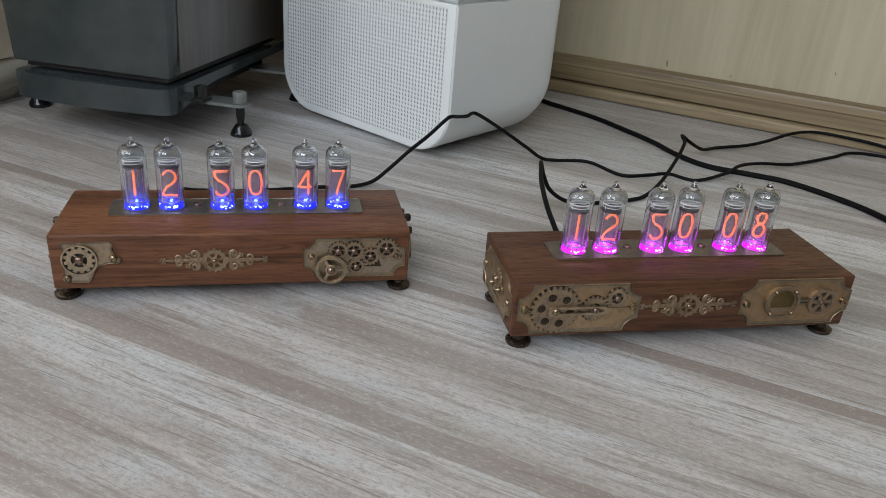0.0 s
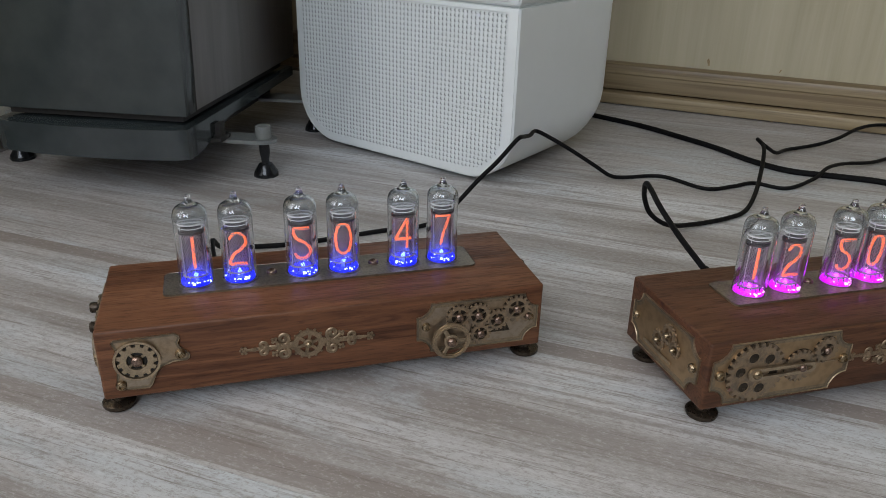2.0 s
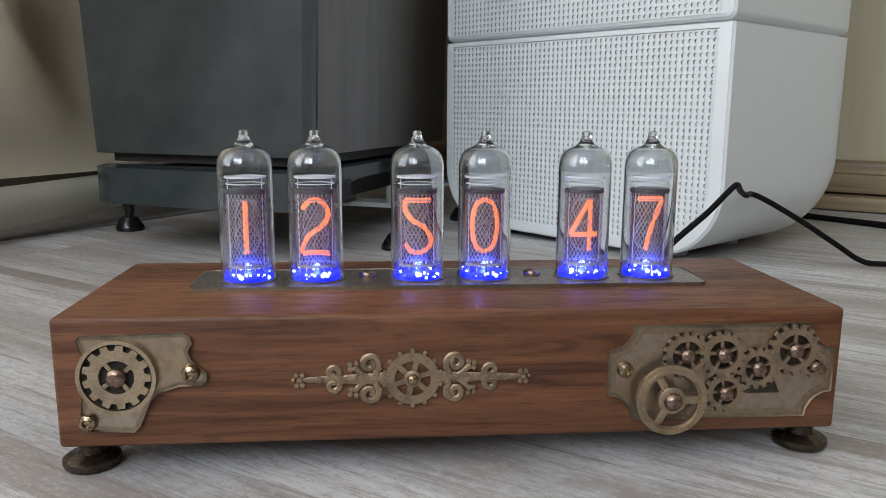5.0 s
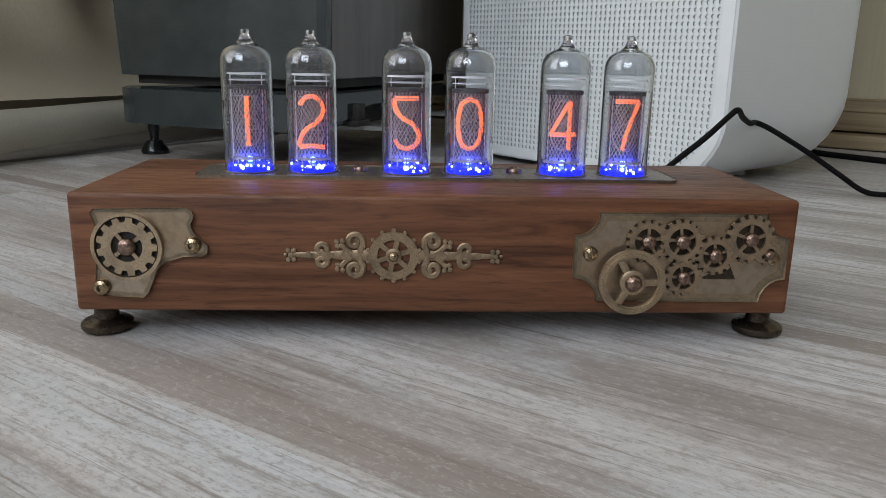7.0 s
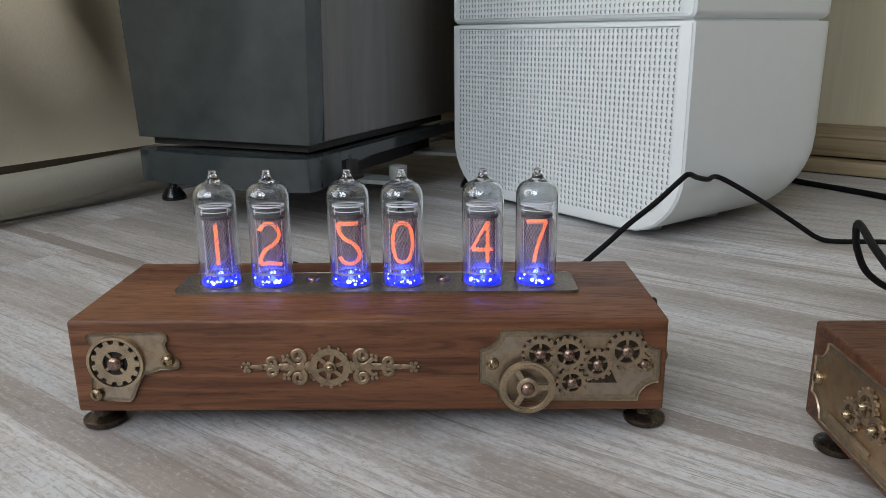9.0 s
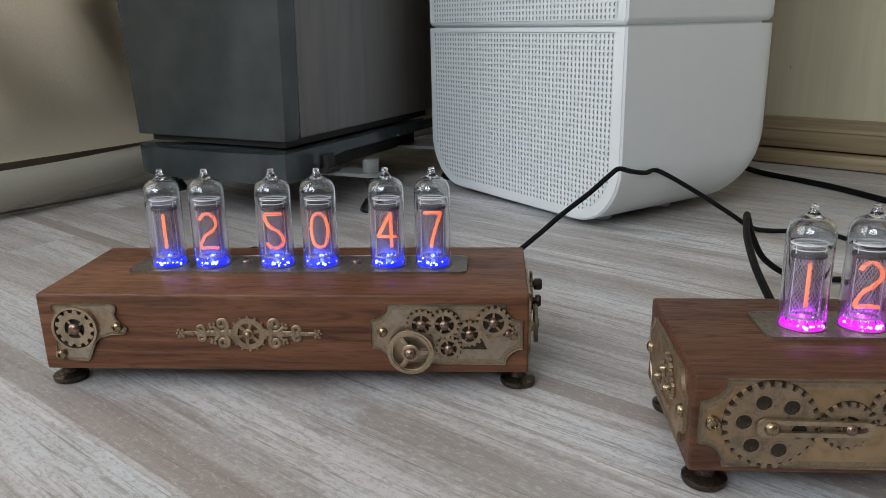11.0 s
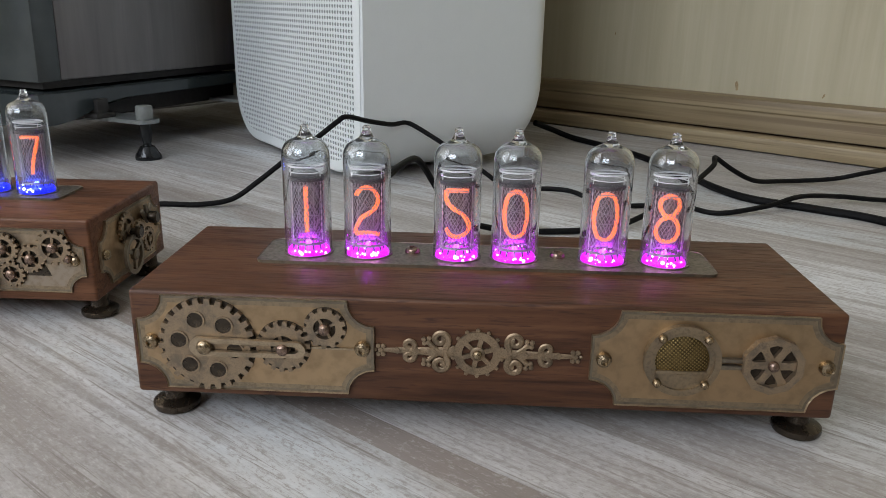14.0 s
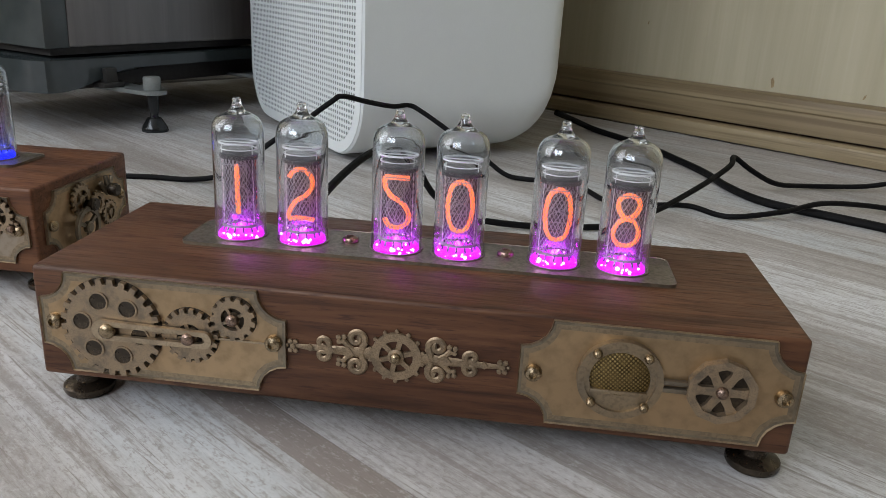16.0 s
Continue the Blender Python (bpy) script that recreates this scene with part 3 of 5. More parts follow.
# ---- nixie clocks ----
DIGITS = {
    "0": [[(0, 1), (-0.3, 0.9), (-0.43, 0.62), (-0.43, 0.38), (-0.3, 0.1), (0, 0), (0.3, 0.1), (0.43, 0.38), (0.43, 0.62), (0.3, 0.9), (0, 1)]],
    "1": [[(0, 1), (0, 0.5), (0, 0)]],
    "2": [[(-0.42, 0.84), (-0.2, 0.98), (0.12, 1.0), (0.4, 0.86), (0.42, 0.66), (0.15, 0.48), (-0.2, 0.35), (-0.43, 0.14), (-0.45, 0.01)], [(-0.45, 0), (0, 0.02), (0.48, 0)]],
    "3": [[(-0.42, 1), (0, 1), (0.4, 1)], [(0.4, 1), (0.2, 0.8), (0.0, 0.6)], [(0.0, 0.6), (0.28, 0.54), (0.44, 0.33), (0.36, 0.1), (0.05, 0), (-0.25, 0.04), (-0.42, 0.18)]],
    "4": [[(0.22, 0), (0.22, 0.5), (0.22, 1)], [(0.22, 1), (-0.14, 0.66), (-0.48, 0.32)], [(-0.48, 0.32), (0, 0.31), (0.48, 0.32)]],
    "5": [[(-0.42, 1), (0, 0.99), (0.45, 1)], [(-0.43, 1), (-0.41, 0.8), (-0.18, 0.62), (0.2, 0.5), (0.45, 0.3), (0.4, 0.11), (0.1, 0), (-0.24, 0.03), (-0.42, 0.17)]],
    "7": [[(-0.44, 1), (0, 1), (0.44, 1)], [(0.44, 1), (0.2, 0.62), (0.02, 0.3), (-0.08, 0)]],
    "8": [[(0, 1), (-0.3, 0.92), (-0.36, 0.76), (-0.2, 0.6), (0, 0.54), (0.28, 0.46), (0.44, 0.26), (0.3, 0.06), (0, 0), (-0.3, 0.06), (-0.44, 0.26), (-0.28, 0.46), (0, 0.54), (0.2, 0.6), (0.36, 0.76), (0.3, 0.92), (0, 1)]],
}


def digit_bm(key, r, depth, w=0.0098, h=0.0182, z0=0.0092):
    bm = bmesh.new()
    for stroke in DIGITS[key]:
        path = smooth_path([(x * w, depth, z0 + y * h) for x, y in stroke], 5)
        add_tube(bm, path, r, 6)
    return bm


def anode_bm():
    """A see-through lattice of fine crossing ribbons round the cathodes, with end bands."""
    bm = bmesh.new()
    rx, ry, z0, z1, n, turns = 0.0067, 0.0053, 0.0050, 0.0302, 30, 10
    for sign in (1, -1):
        for k in range(n):
            prev = None
            for s in range(turns * 2 + 1):
                a = 2 * math.pi * (k + sign * s * 0.5) / n
                z = z0 + (z1 - z0) * s / (turns * 2)
                c, sn = math.cos(a), math.sin(a)
                pair = [bm.verts.new((rx * math.cos(a + d), ry * math.sin(a + d), z)) for d in (-0.023, 0.023)]
                if prev:
                    bm.faces.new((prev[0], prev[1], pair[1], pair[0]))
                prev = pair
    for z in (z0, z1):
        add_ring(bm, [(rx * 1.02 * math.cos(2 * math.pi * i / 32), ry * 1.02 * math.sin(2 * math.pi * i / 32)) for i in range(32)],
                 [(rx * 0.97 * math.cos(2 * math.pi * i / 32), ry * 0.97 * math.sin(2 * math.pi * i / 32)) for i in range(32)], z - 0.0005, z + 0.0005)
    return bm


def glass_bm():
    """A blown bulb with a wall of half a millimetre and a solid pinched tip."""
    bm = bmesh.new()
    r, wall, seg = 0.0091, 0.00055, 40
    outer = [(r * 1.02, 0.0002), (r * 1.025, 0.0012), (r, 0.0024), (r, 0.0100), (r, 0.0200), (r, 0.0300), (r, 0.0385), (r * 0.985, 0.0403), (r * 0.93, 0.0421), (r * 0.82, 0.0437), (r * 0.64, 0.0448),
             (r * 0.46, 0.0455), (r * 0.34, 0.0461), (r * 0.26, 0.0470), (r * 0.20, 0.0483), (r * 0.16, 0.0492), (r * 0.18, 0.0499), (r * 0.13, 0.0506)]
    inner = [(x - wall, z - (wall if z > 0.039 else 0.0)) for x, z in outer[:12]]
    rings = [[bm.verts.new((x * math.cos(2 * math.pi * i / seg), x * math.sin(2 * math.pi * i / seg), z)) for i in range(seg)] for x, z in inner[::-1] + outer]
    for a, b in zip(rings, rings[1:]):
        for i in range(seg):
            bm.faces.new((a[i], a[(i + 1) % seg], b[(i + 1) % seg], b[i]))
    for ring, x, z in ((rings[0], 0, 0.0456), (rings[-1], 0, 0.0509)):
        pole = bm.verts.new((x, 0, z))
        for i in range(seg):
            bm.faces.new((ring[i], ring[(i + 1) % seg], pole))
    return bm


def film_bm():
    bm = bmesh.new()
    r = 0.0083
    add_lathe(bm, [(r, 0.0370), (r, 0.0386), (r * 0.98, 0.0404), (r * 0.92, 0.0420), (r * 0.80, 0.0430), (r * 0.62, 0.0438), (r * 0.42, 0.0443)], 36)
    return bm


def stack_bm():
    """Ceramic discs above the cathodes, their posts, and the pins at the foot."""
    bm = bmesh.new()
    for r, wide, z, thick in ((0.0070, 0.0007, 0.0349, 0.0006), (0.0066, 0.0004, 0.0328, 0.0003)):
        add_ring(bm, [(x, 0.82 * y) for x, y in circle(r, 30)], [(x, 0.82 * y) for x, y in circle(r - wide, 30)], z, z + thick)
    add_box(bm, (-0.0066, -0.0004, 0.0350), (0.0066, 0.0004, 0.0353))
    for x in (-0.0056, 0.0056):
        add_tube(bm, [Vector((x, -0.0015, 0.0052)), Vector((x, -0.0015, 0.0350))], 0.00018, 5)
    return bm


def shield_bm():
    """The dark band that closes the cathode cage at its top."""
    bm = bmesh.new()
    add_lathe(bm, [(0.0068, 0.0296), (0.0069, 0.0298), (0.0069, 0.0310), (0.0064, 0.0312), (0, 0.0312)], 32, Matrix.Diagonal((1, 0.8, 1, 1)))
    return bm


def cage_back_bm():
    """The solid half of the cage behind the cathodes."""
    bm = bmesh.new()
    arc = [(0.0061 * math.cos(radians(a)), 0.0046 * math.sin(radians(a))) for a in range(12, 169, 12)]
    add_prism(bm, arc + [(0.94 * x, 0.92 * y) for x, y in arc[::-1]], 0.0056, 0.0298)
    return bm


def pins_bm():
    bm = bmesh.new()
    for i in range(12):
        a = 2 * math.pi * i / 12
        p = Vector((0.0062 * math.cos(a), 0.0062 * math.sin(a), 0))
        add_tube(bm, [p + Vector((0, 0, 0.0024)), p * 0.95 + Vector((0, 0, 0.0040)), p * 0.8 + Vector((0, 0, 0.0052))], 0.0003, 5)
    return bm


def led_bm():
    bm = bmesh.new()
    add_lathe(bm, [(0.0081, 0.0004), (0.0083, 0.0010), (0.0082, 0.0020), (0.0074, 0.0028), (0.0040, 0.0028), (0, 0.0028)], 32)
    return bm


# small glowing beads in place of the LED's reflections in the glass foot
def glint_bm(seed):
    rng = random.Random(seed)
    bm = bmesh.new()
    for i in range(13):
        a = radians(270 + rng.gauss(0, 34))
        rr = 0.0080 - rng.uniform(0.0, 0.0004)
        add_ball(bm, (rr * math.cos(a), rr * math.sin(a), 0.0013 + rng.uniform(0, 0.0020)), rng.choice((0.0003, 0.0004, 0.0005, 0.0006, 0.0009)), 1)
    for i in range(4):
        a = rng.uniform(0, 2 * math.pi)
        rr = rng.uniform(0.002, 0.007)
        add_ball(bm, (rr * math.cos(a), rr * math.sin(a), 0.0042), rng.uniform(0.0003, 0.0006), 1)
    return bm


TUBE = {
    "glass": mesh_of("nixie_tube", glass_bm(), GLASS), "anode": mesh_of("anode_mesh", anode_bm(), WIRE, False),
    "film": mesh_of("getter_film", film_bm(), FILM), "stack": mesh_of("ceramic_stack", stack_bm(), MICA), "shield": mesh_of("cage_cap", shield_bm(), CAGE), "back": mesh_of("cage_back", cage_back_bm(), CAGE_BACK), "pins": mesh_of("pin_ring", pins_bm(), GETTER),
}
LIT = {k: mesh_of("lit_digit", digit_bm(k, 0.00084, -0.0022 if k in "125" else -0.0008), NEON) for k in "1250478"}
DULL = {k: mesh_of("dark_cathode", digit_bm(k, 0.00013, d), WIRE) for k, d in (("8", 0.0006), ("3", -0.0030), ("0", 0.0022), ("4", 0.0014), ("7", -0.0036))}


def nixie_tube(clock, x, y, z, key, led, spark, seed, tint):
    glow_colour = (0.03, 0.06, 1.0) if tint == "blue" else (0.62, 0.02, 1.0)
    tube = part("nixie_tube", TUBE["glass"], None, clock, "clear glass nixie tube lit by a %s LED" % tint, Matrix.Translation((x, y, z)) @ pose(0, 0, 0, 0, 0, seed * 37))
    tube.visible_shadow = False
    inner = pose(0, 0, 0, 0, 0, -seed * 37)
    part("anode_mesh", TUBE["anode"], None, tube, "fine dark wire mesh", inner)
    part("ceramic_stack", TUBE["stack"], None, tube, "white ceramic spacers on wire posts", inner)
    part("cage_cap", TUBE["shield"], None, tube, "blackened cap of the cathode cage", inner)
    part("cage_back", TUBE["back"], None, tube, "dark solid rear of the cathode cage", inner)
    part("getter_film", TUBE["film"], None, tube, "smoky mirror film inside the dome", inner)
    part("pin_ring", TUBE["pins"], None, tube, "", inner)
    part("lit_digit", LIT[key], None, tube, "glowing orange numeral %s" % key, inner)
    for k in DULL:
        if k != key:
            part("dark_cathode", DULL[k], None, tube, "", inner)
    part("led_base", mesh_of("led_base", led_bm(), led), None, tube, "%s glowing LED base" % tint, inner)
    bulb = bpy.data.lights.new("led_light", "POINT")
    bulb.energy, bulb.color, bulb.shadow_soft_size = 0.0055, glow_colour, 0.0012
    lit = new("led_light", bulb)
    lit.parent = tube
    lit.matrix_basis = Matrix.Translation((0, 0, 0.0042))
    part("painted_led_glints", mesh_of("painted_led_glints", glint_bm(seed), spark), None, tube, "glowing beads painted in for LED reflections", inner)


def foot_bm(lift):
    bm = bmesh.new()
    add_lathe(bm, [(0.0068, 0.0), (0.0081, 0.0006), (0.0086, 0.0018), (0.0084, 0.0030), (0.0072, 0.0038), (0.0050, 0.0042), (0.0042, 0.0046), (0.0040, 0.0060), (0.0040, lift + 0.0005)], 28)
    return bm


def ornament_bm():
    """A pierced wheel with scrolled arms to both sides, cut from sheet."""
    bm = bmesh.new()
    outer, inner = circle(8.0 * MM, 48), circle(5.3 * MM, 48)
    add_ring(bm, outer, inner, 0.0, 0.0011)
    for k in range(14):
        a = 2 * math.pi * (k + 0.5) / 14
        add_ball(bm, (8.5 * MM * math.cos(a), 8.5 * MM * math.sin(a), 0.0006), 0.00085, 1)
    for k in range(6):
        add_box(bm, (0, -0.0008, 0.0001), (0.0056, 0.0008, 0.0010), m=pose(0, 0, 0, 0, 0, 60 * k + 18))
    add_lathe(bm, [(0.0026, 0.0), (0.0026, 0.0014), (0.0018, 0.0018), (0, 0.0018)], 18)
    for sx in (-1, 1):
        def at(x, y):
            return Vector((sx * x * MM, y * MM, 0.0005))
        add_tube(bm, [at(7.5, 0), at(12, 0), at(18, 0), at(24, 0), at(29, 0), at(33, 0)], lambda t: (2.0 - 1.3 * t) * MM, 8, 0.2, (0, 0, 1))
        add_ball(bm, at(27.5, 0), 0.0013, 1)
        add_ball(bm, at(21.0, 0), 0.0015, 1)
        add_ball(bm, at(15.5, 0), 0.0019, 1)
        add_ball(bm, at(33.2, 0), 0.0011, 1)
        add_ball(bm, at(35.0, 0), 0.0007, 1)
        for sy in (-1, 1):
            big = [at(9.5 + 1.5, sy * 0.5)] + [at(12.7 + (2.7 - 0.0042 * d) * math.cos(radians(200 - d)), sy * (4.6 + (2.7 - 0.0042 * d) * math.sin(radians(200 - d)))) for d in range(0, 480, 30)]
            add_tube(bm, smooth_path(big, 3), lambda t: (1.15 - 0.2 * t) * MM, 6, 0.5, (0, 0, 1))
            low = [at(19.0, sy * 0.4)] + [at(23.4 + (2.1 - 0.0035 * d) * math.cos(radians(240 - d)), sy * (2.0 + (2.1 - 0.0035 * d) * math.sin(radians(240 - d)))) for d in range(0, 420, 30)]
            add_tube(bm, smooth_path(low, 3), lambda t: (1.1 - 0.25 * t) * MM, 6, 0.5, (0, 0, 1))
            add_tube(bm, [at(13.5, sy * 0.6), at(15.5, sy * 2.0), at(17.2, sy * 3.9)], 0.0009, 6, 0.6, (0, 0, 1))
            for bx, by in ((16.6, 4.9), (18.4, 4.6), (16.9, 3.3), (18.2, 3.1), (34.0, 1.5), (32.3, 1.5), (9.8, 3.2), (10.6, 2.2)):
                add_ball(bm, at(bx, sy * by), 0.00098, 1)
    for v in bm.verts:   # cut from sheet: flat faces but for the hub
        if v.co.xy.length > 0.003:
            v.co.z = min(0.0012, max(0.0, v.co.z))
    return bm


def corner_plate_bm():
    """The odd-shaped corner plate of the first clock."""
    o = [(-11.2, -14.5), (3.0, -15.2), (4.6, -13.8), (8.2, -6.0), (10.8, -3.4), (16.5, -1.4), (22.5, -1.4), (24.3, -0.2), (24.6, 2.2), (20.2, 6.6), (19.4, 9.2), (20.6, 11.4), (20.2, 13.4), (18.2, 14.6), (-10.6, 14.0), (-11.8, 12.6), (-10.2, 8.0), (-11.0, -4.0), (-12.2, -12.6)]
    bm = bmesh.new()
    plaque(bm, [(x * MM, y * MM) for x, y in o], fade=0.0004)
    return bm


def nixie_clock(m, left, right, zb, zt, oak, digits, led, spark, tint, label, tube_y, x_tubes, tube_z=0.0009):
    clock = thing("nixie_clock", m, label, "clock", "pair of nixie clocks")
    depth = 0.0790
    bm = bmesh.new()
    add_box(bm, (-left, 0, zb), (right, depth, zt), 0.0014, None, 3)
    part("case", bm, oak, clock, "dark stained oak case")
    # top plate
    bm = bmesh.new()
    x0, x1, y0, y1 = x_tubes[0] - 0.0175, x_tubes[5] + 0.0175, tube_y - 0.0142, tube_y + 0.0135
    r = 0.0035
    pts = []
    for cx, cy, a0 in ((x1 - r, y0 + r, -90), (x1 - r, y1 - r, 0), (x0 + r, y1 - r, 90), (x0 + r, y0 + r, 180)):
        pts += [(cx + r * math.cos(radians(a0 + 90 * k / 5)), cy + r * math.sin(radians(a0 + 90 * k / 5))) for k in range(6)]
    top = add_prism(bm, pts, zt - 0.0005, zt + 0.0012, 1)
    bmesh.ops.inset_region(bm, faces=[top], thickness=0.0009, depth=0.0, use_even_offset=True)
    top.material_index = 0
    bmesh.ops.inset_region(bm, faces=[top], thickness=0.0002, depth=-0.0003, use_even_offset=True)
    plate = part("top_plate", bm, [STEEL, BRASS_OLD], clock, "dull bronze plate that holds the tubes")
    for i in (1, 3):
        part("screw", screw_bm(0.0030, 0.0021), COPPER, plate, "copper coloured screw", Matrix.Translation(((x_tubes[i] + x_tubes[i + 1]) / 2, tube_y + 0.002, zt + 0.0009)))
    for i, key in enumerate(digits):
        bm = bmesh.new()
        add_ring(bm, circle(0.0098, 36), circle(0.0090, 36), zt + 0.0009, zt + 0.0013)
        part("tube_collar", bm, STEEL, plate, "", Matrix.Translation((x_tubes[i], tube_y, 0)))
        nixie_tube(clock, x_tubes[i], tube_y, zt + tube_z, key, led, spark, i + 1, tint)
    for x in (-0.1130, 0.1130):
        for y in (0.0105, depth - 0.0105):
            part("foot", foot_bm(zb), BRASS_DARK, clock, "dark bronze disc foot", Matrix.Translation((x, y, 0)))
    return clock


def side_plate(clock, half, side, zb, zt, plain_side):
    place = on_right if side > 0 else on_left
    flip = 1 if side > 0 else -1
    zm = (zb + zt) / 2 / MM
    bm = bmesh.new()
    plaque(bm, notch_outline(-0.0335, 0.0335, -0.0155, 0.0155, 0.008))
    plate = part("side_plate", bm, [BRASS, BRASS_RIM, BRASS_OLD, BRASS_MID], clock, "antique brass side plate with clockwork", place(half, 39.5, zm))
    for y in (-29.0, 29.0):
        part("rivet", rivet_bm(0.0026, 0.0024), SHINY, plate, "", Matrix.Translation((y * MM, 0.0, 0.0009)))
    if plain_side:
        bm = bmesh.new()
        add_box(bm, (-0.018, -0.0105, 0.0008), (0.010, -0.0085, 0.0018), 0.0004)
        part("slot_bar", bm, BRASS_RIM, plate)
        for x, y, r, n in ((-6 * flip, 6.0, 6.5, 14), (3 * flip, -1.5, 6.0, 14), (-13 * flip, 1.0, 4.5, 12)):
            bm = bmesh.new()
            add_gear(bm, r * MM, n, 0.0012, 0.6, 4)
            part("gear", bm, GEAR, plate, "", Matrix.Translation((x * MM, y * MM, 0.0011)))
            part("rivet", rivet_bm(0.0017, 0.0030), SHINY, plate, "", Matrix.Translation((x * MM, y * MM, 0.0021)))
        return
    for x, y, r, n, up in ((-7, 6.5, 8.0, 18, 1.2), (16, -6.0, 6.5, 16, 1.2), (4, 2.0, 6.0, 14, 2.4)):
        bm = bmesh.new()
        add_gear(bm, r * MM, n, 0.0014, 0.58, 4)
        part("gear", bm, GEAR, plate, "", Matrix.Translation((x * flip * MM, y * MM, up * MM)))
    bm = bmesh.new()
    add_ring(bm, circle(0.0098, 36), circle(0.0076, 36), 0.0, 0.0016)
    for k in range(3):
        add_box(bm, (0, -0.0009, 0.0002), (0.0080, 0.0009, 0.0014), m=pose(0, 0, 0, 0, 0, 120 * k + 30))
    add_lathe(bm, [(0.0028, 0), (0.0028, 0.002), (0.002, 0.0026), (0, 0.0026)], 16)
    part("hand_wheel", bm, BRASS_OLD, plate, "", Matrix.Translation((-8 * flip * MM, -6.5 * MM, 0.0040)))
    for x, y, h in ((-3, 3.5, 6.5), (14, 6.5, 8.0)):
        bm = bmesh.new()
        add_lathe(bm, [(0.0019, 0.0), (0.0019, 0.0035), (0.0030, 0.0038), (0.0032, h * MM - 0.001), (0.0026, h * MM), (0, h * MM)], 16)
        part("shaft_knob", bm, BRASS_DARK, plate, "dark bronze shaft end", Matrix.Translation((x * flip * MM, y * MM, 0.0010)))
    bm = bmesh.new()
    for a in (60, 95, 130):
        add_box(bm, (0.0, -0.0011, 0.0), (0.0095, 0.0011, 0.0014), 0.0003, pose(0, 0, 0, 0, 0, a))
    part("claw", bm, BRASS_OLD, plate, "", Matrix.Translation((14 * flip * MM, 4.0 * MM, 0.0026)))


def put_gear(plate, x, z, r, n, up, hole=0.58, spokes=5, mat=GEAR, rivet=COPPER, rr=1.9, turn=0.0, thick=1.3):
    bm = bmesh.new()
    add_gear(bm, r * MM, n, thick * MM, hole, spokes)
    gear = part("gear", bm, mat, plate, "", Matrix.Translation((x * MM, z * MM, up * MM)) @ pose(0, 0, 0, 0, 0, turn))
    if rr:
        part("rivet", rivet_bm(rr * MM, 0.0022), rivet, plate, "", Matrix.Translation((x * MM, z * MM, (up + thick) * MM)))
    return gear


def centre_ornament(clock, x, z):
    orn = part("ornament", ornament_bm(), SCROLL, clock, "pierced brass scrollwork ornament", on_front(x, z))
    part("rivet", rivet_bm(0.0017, 0.0018), SHINY, orn, "", Matrix.Translation((0, 0, 0.0016)))


# the blue clock
A_M = Matrix.Translation((-0.0211, 0.4740, 0.0))
XS_A = [x * MM for x in (-69.5, -46.3, -11.6, 11.8, 46.8, 70.2)]
clock_a = nixie_clock(A_M, 0.1182, 0.1177, 0.0100, 0.0492, OAK_A, "125047", LED_A, GLINT_A, "blue", "stained oak steampunk nixie clock with blue lit tubes, on the floor", 0.0450, XS_A)
corner = part("corner_plate", corner_plate_bm(), [BRASS_GREY, BRASS_RIM, BRASS_OLD, BRASS_MID], clock_a, "antique brass corner plate", on_front(-99.0, 30.2))
bm = bmesh.new()
add_ring(bm, circle(0.0112, 44), circle(0.0100, 44), 0.0, 0.0022)
part("gear_ring", bm, BRASS_RIM, corner, "", Matrix.Translation((-0.7 * MM, 2.0 * MM, 0.0006)))
# flat dark disc: shade behind the gear put in as colour
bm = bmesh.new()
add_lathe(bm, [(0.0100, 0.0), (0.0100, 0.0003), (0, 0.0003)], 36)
part("gear_shade_disc", bm, DARK, corner, "", Matrix.Translation((-0.7 * MM, 2.0 * MM, 0.0006)))
put_gear(corner, -0.7, 2.0, 9.6, 13, 1.0, 0.52, 4, BRASS_RIM, COPPER, 2.9, 20)
for x, z in ((19.9, 2.6), (-9.8, -11.6)):
    part("screw", screw_bm(0.0027, 0.0024), SHINY, corner, "", Matrix.Translation((x * MM, z * MM, 0.0008)))
centre_ornament(clock_a, -15.0, 29.6)
bm = bmesh.new()
plaque(bm, notch_outline(-0.0355, 0.0355, -0.0150, 0.0150, 0.0080))
cluster = part("gear_plate", bm, [BRASS_GREY, BRASS_RIM, BRASS_OLD, BRASS_MID], clock_a, "antique brass plate with a train of gears", on_front(79.4, 29.8))
bm = bmesh.new()
add_prism(bm, [(6.5 * MM, -7.2 * MM), (19.0 * MM, -7.2 * MM), (16.5 * MM, -2.0 * MM)], 0.0006, 0.0010)
part("dark_window", bm, BRASS_DARK, cluster)
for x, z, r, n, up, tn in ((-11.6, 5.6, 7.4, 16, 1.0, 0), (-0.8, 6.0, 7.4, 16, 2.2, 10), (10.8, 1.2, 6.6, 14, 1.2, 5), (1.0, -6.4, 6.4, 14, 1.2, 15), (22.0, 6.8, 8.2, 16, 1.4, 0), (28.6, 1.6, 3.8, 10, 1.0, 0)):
    # dark disc under each gear paints the shade in its tooth gaps
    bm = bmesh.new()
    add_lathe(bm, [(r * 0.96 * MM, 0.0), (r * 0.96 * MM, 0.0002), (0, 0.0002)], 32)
    part("gear_shade_disc", bm, RECESS_SHADE, cluster, "", Matrix.Translation((x * MM, z * MM, 0.0007 + 0.0001 * up)))
    put_gear(cluster, x, z, r, n, up, 0.60, 5, GEAR, COPPER, 2.4 if r > 5 else 1.7, tn)
bm = bmesh.new()
ring_o, ring_i = circle(0.0109, 48), circle(0.0083, 48)
add_ring(bm, ring_o, ring_i, 0.0, 0.0014)
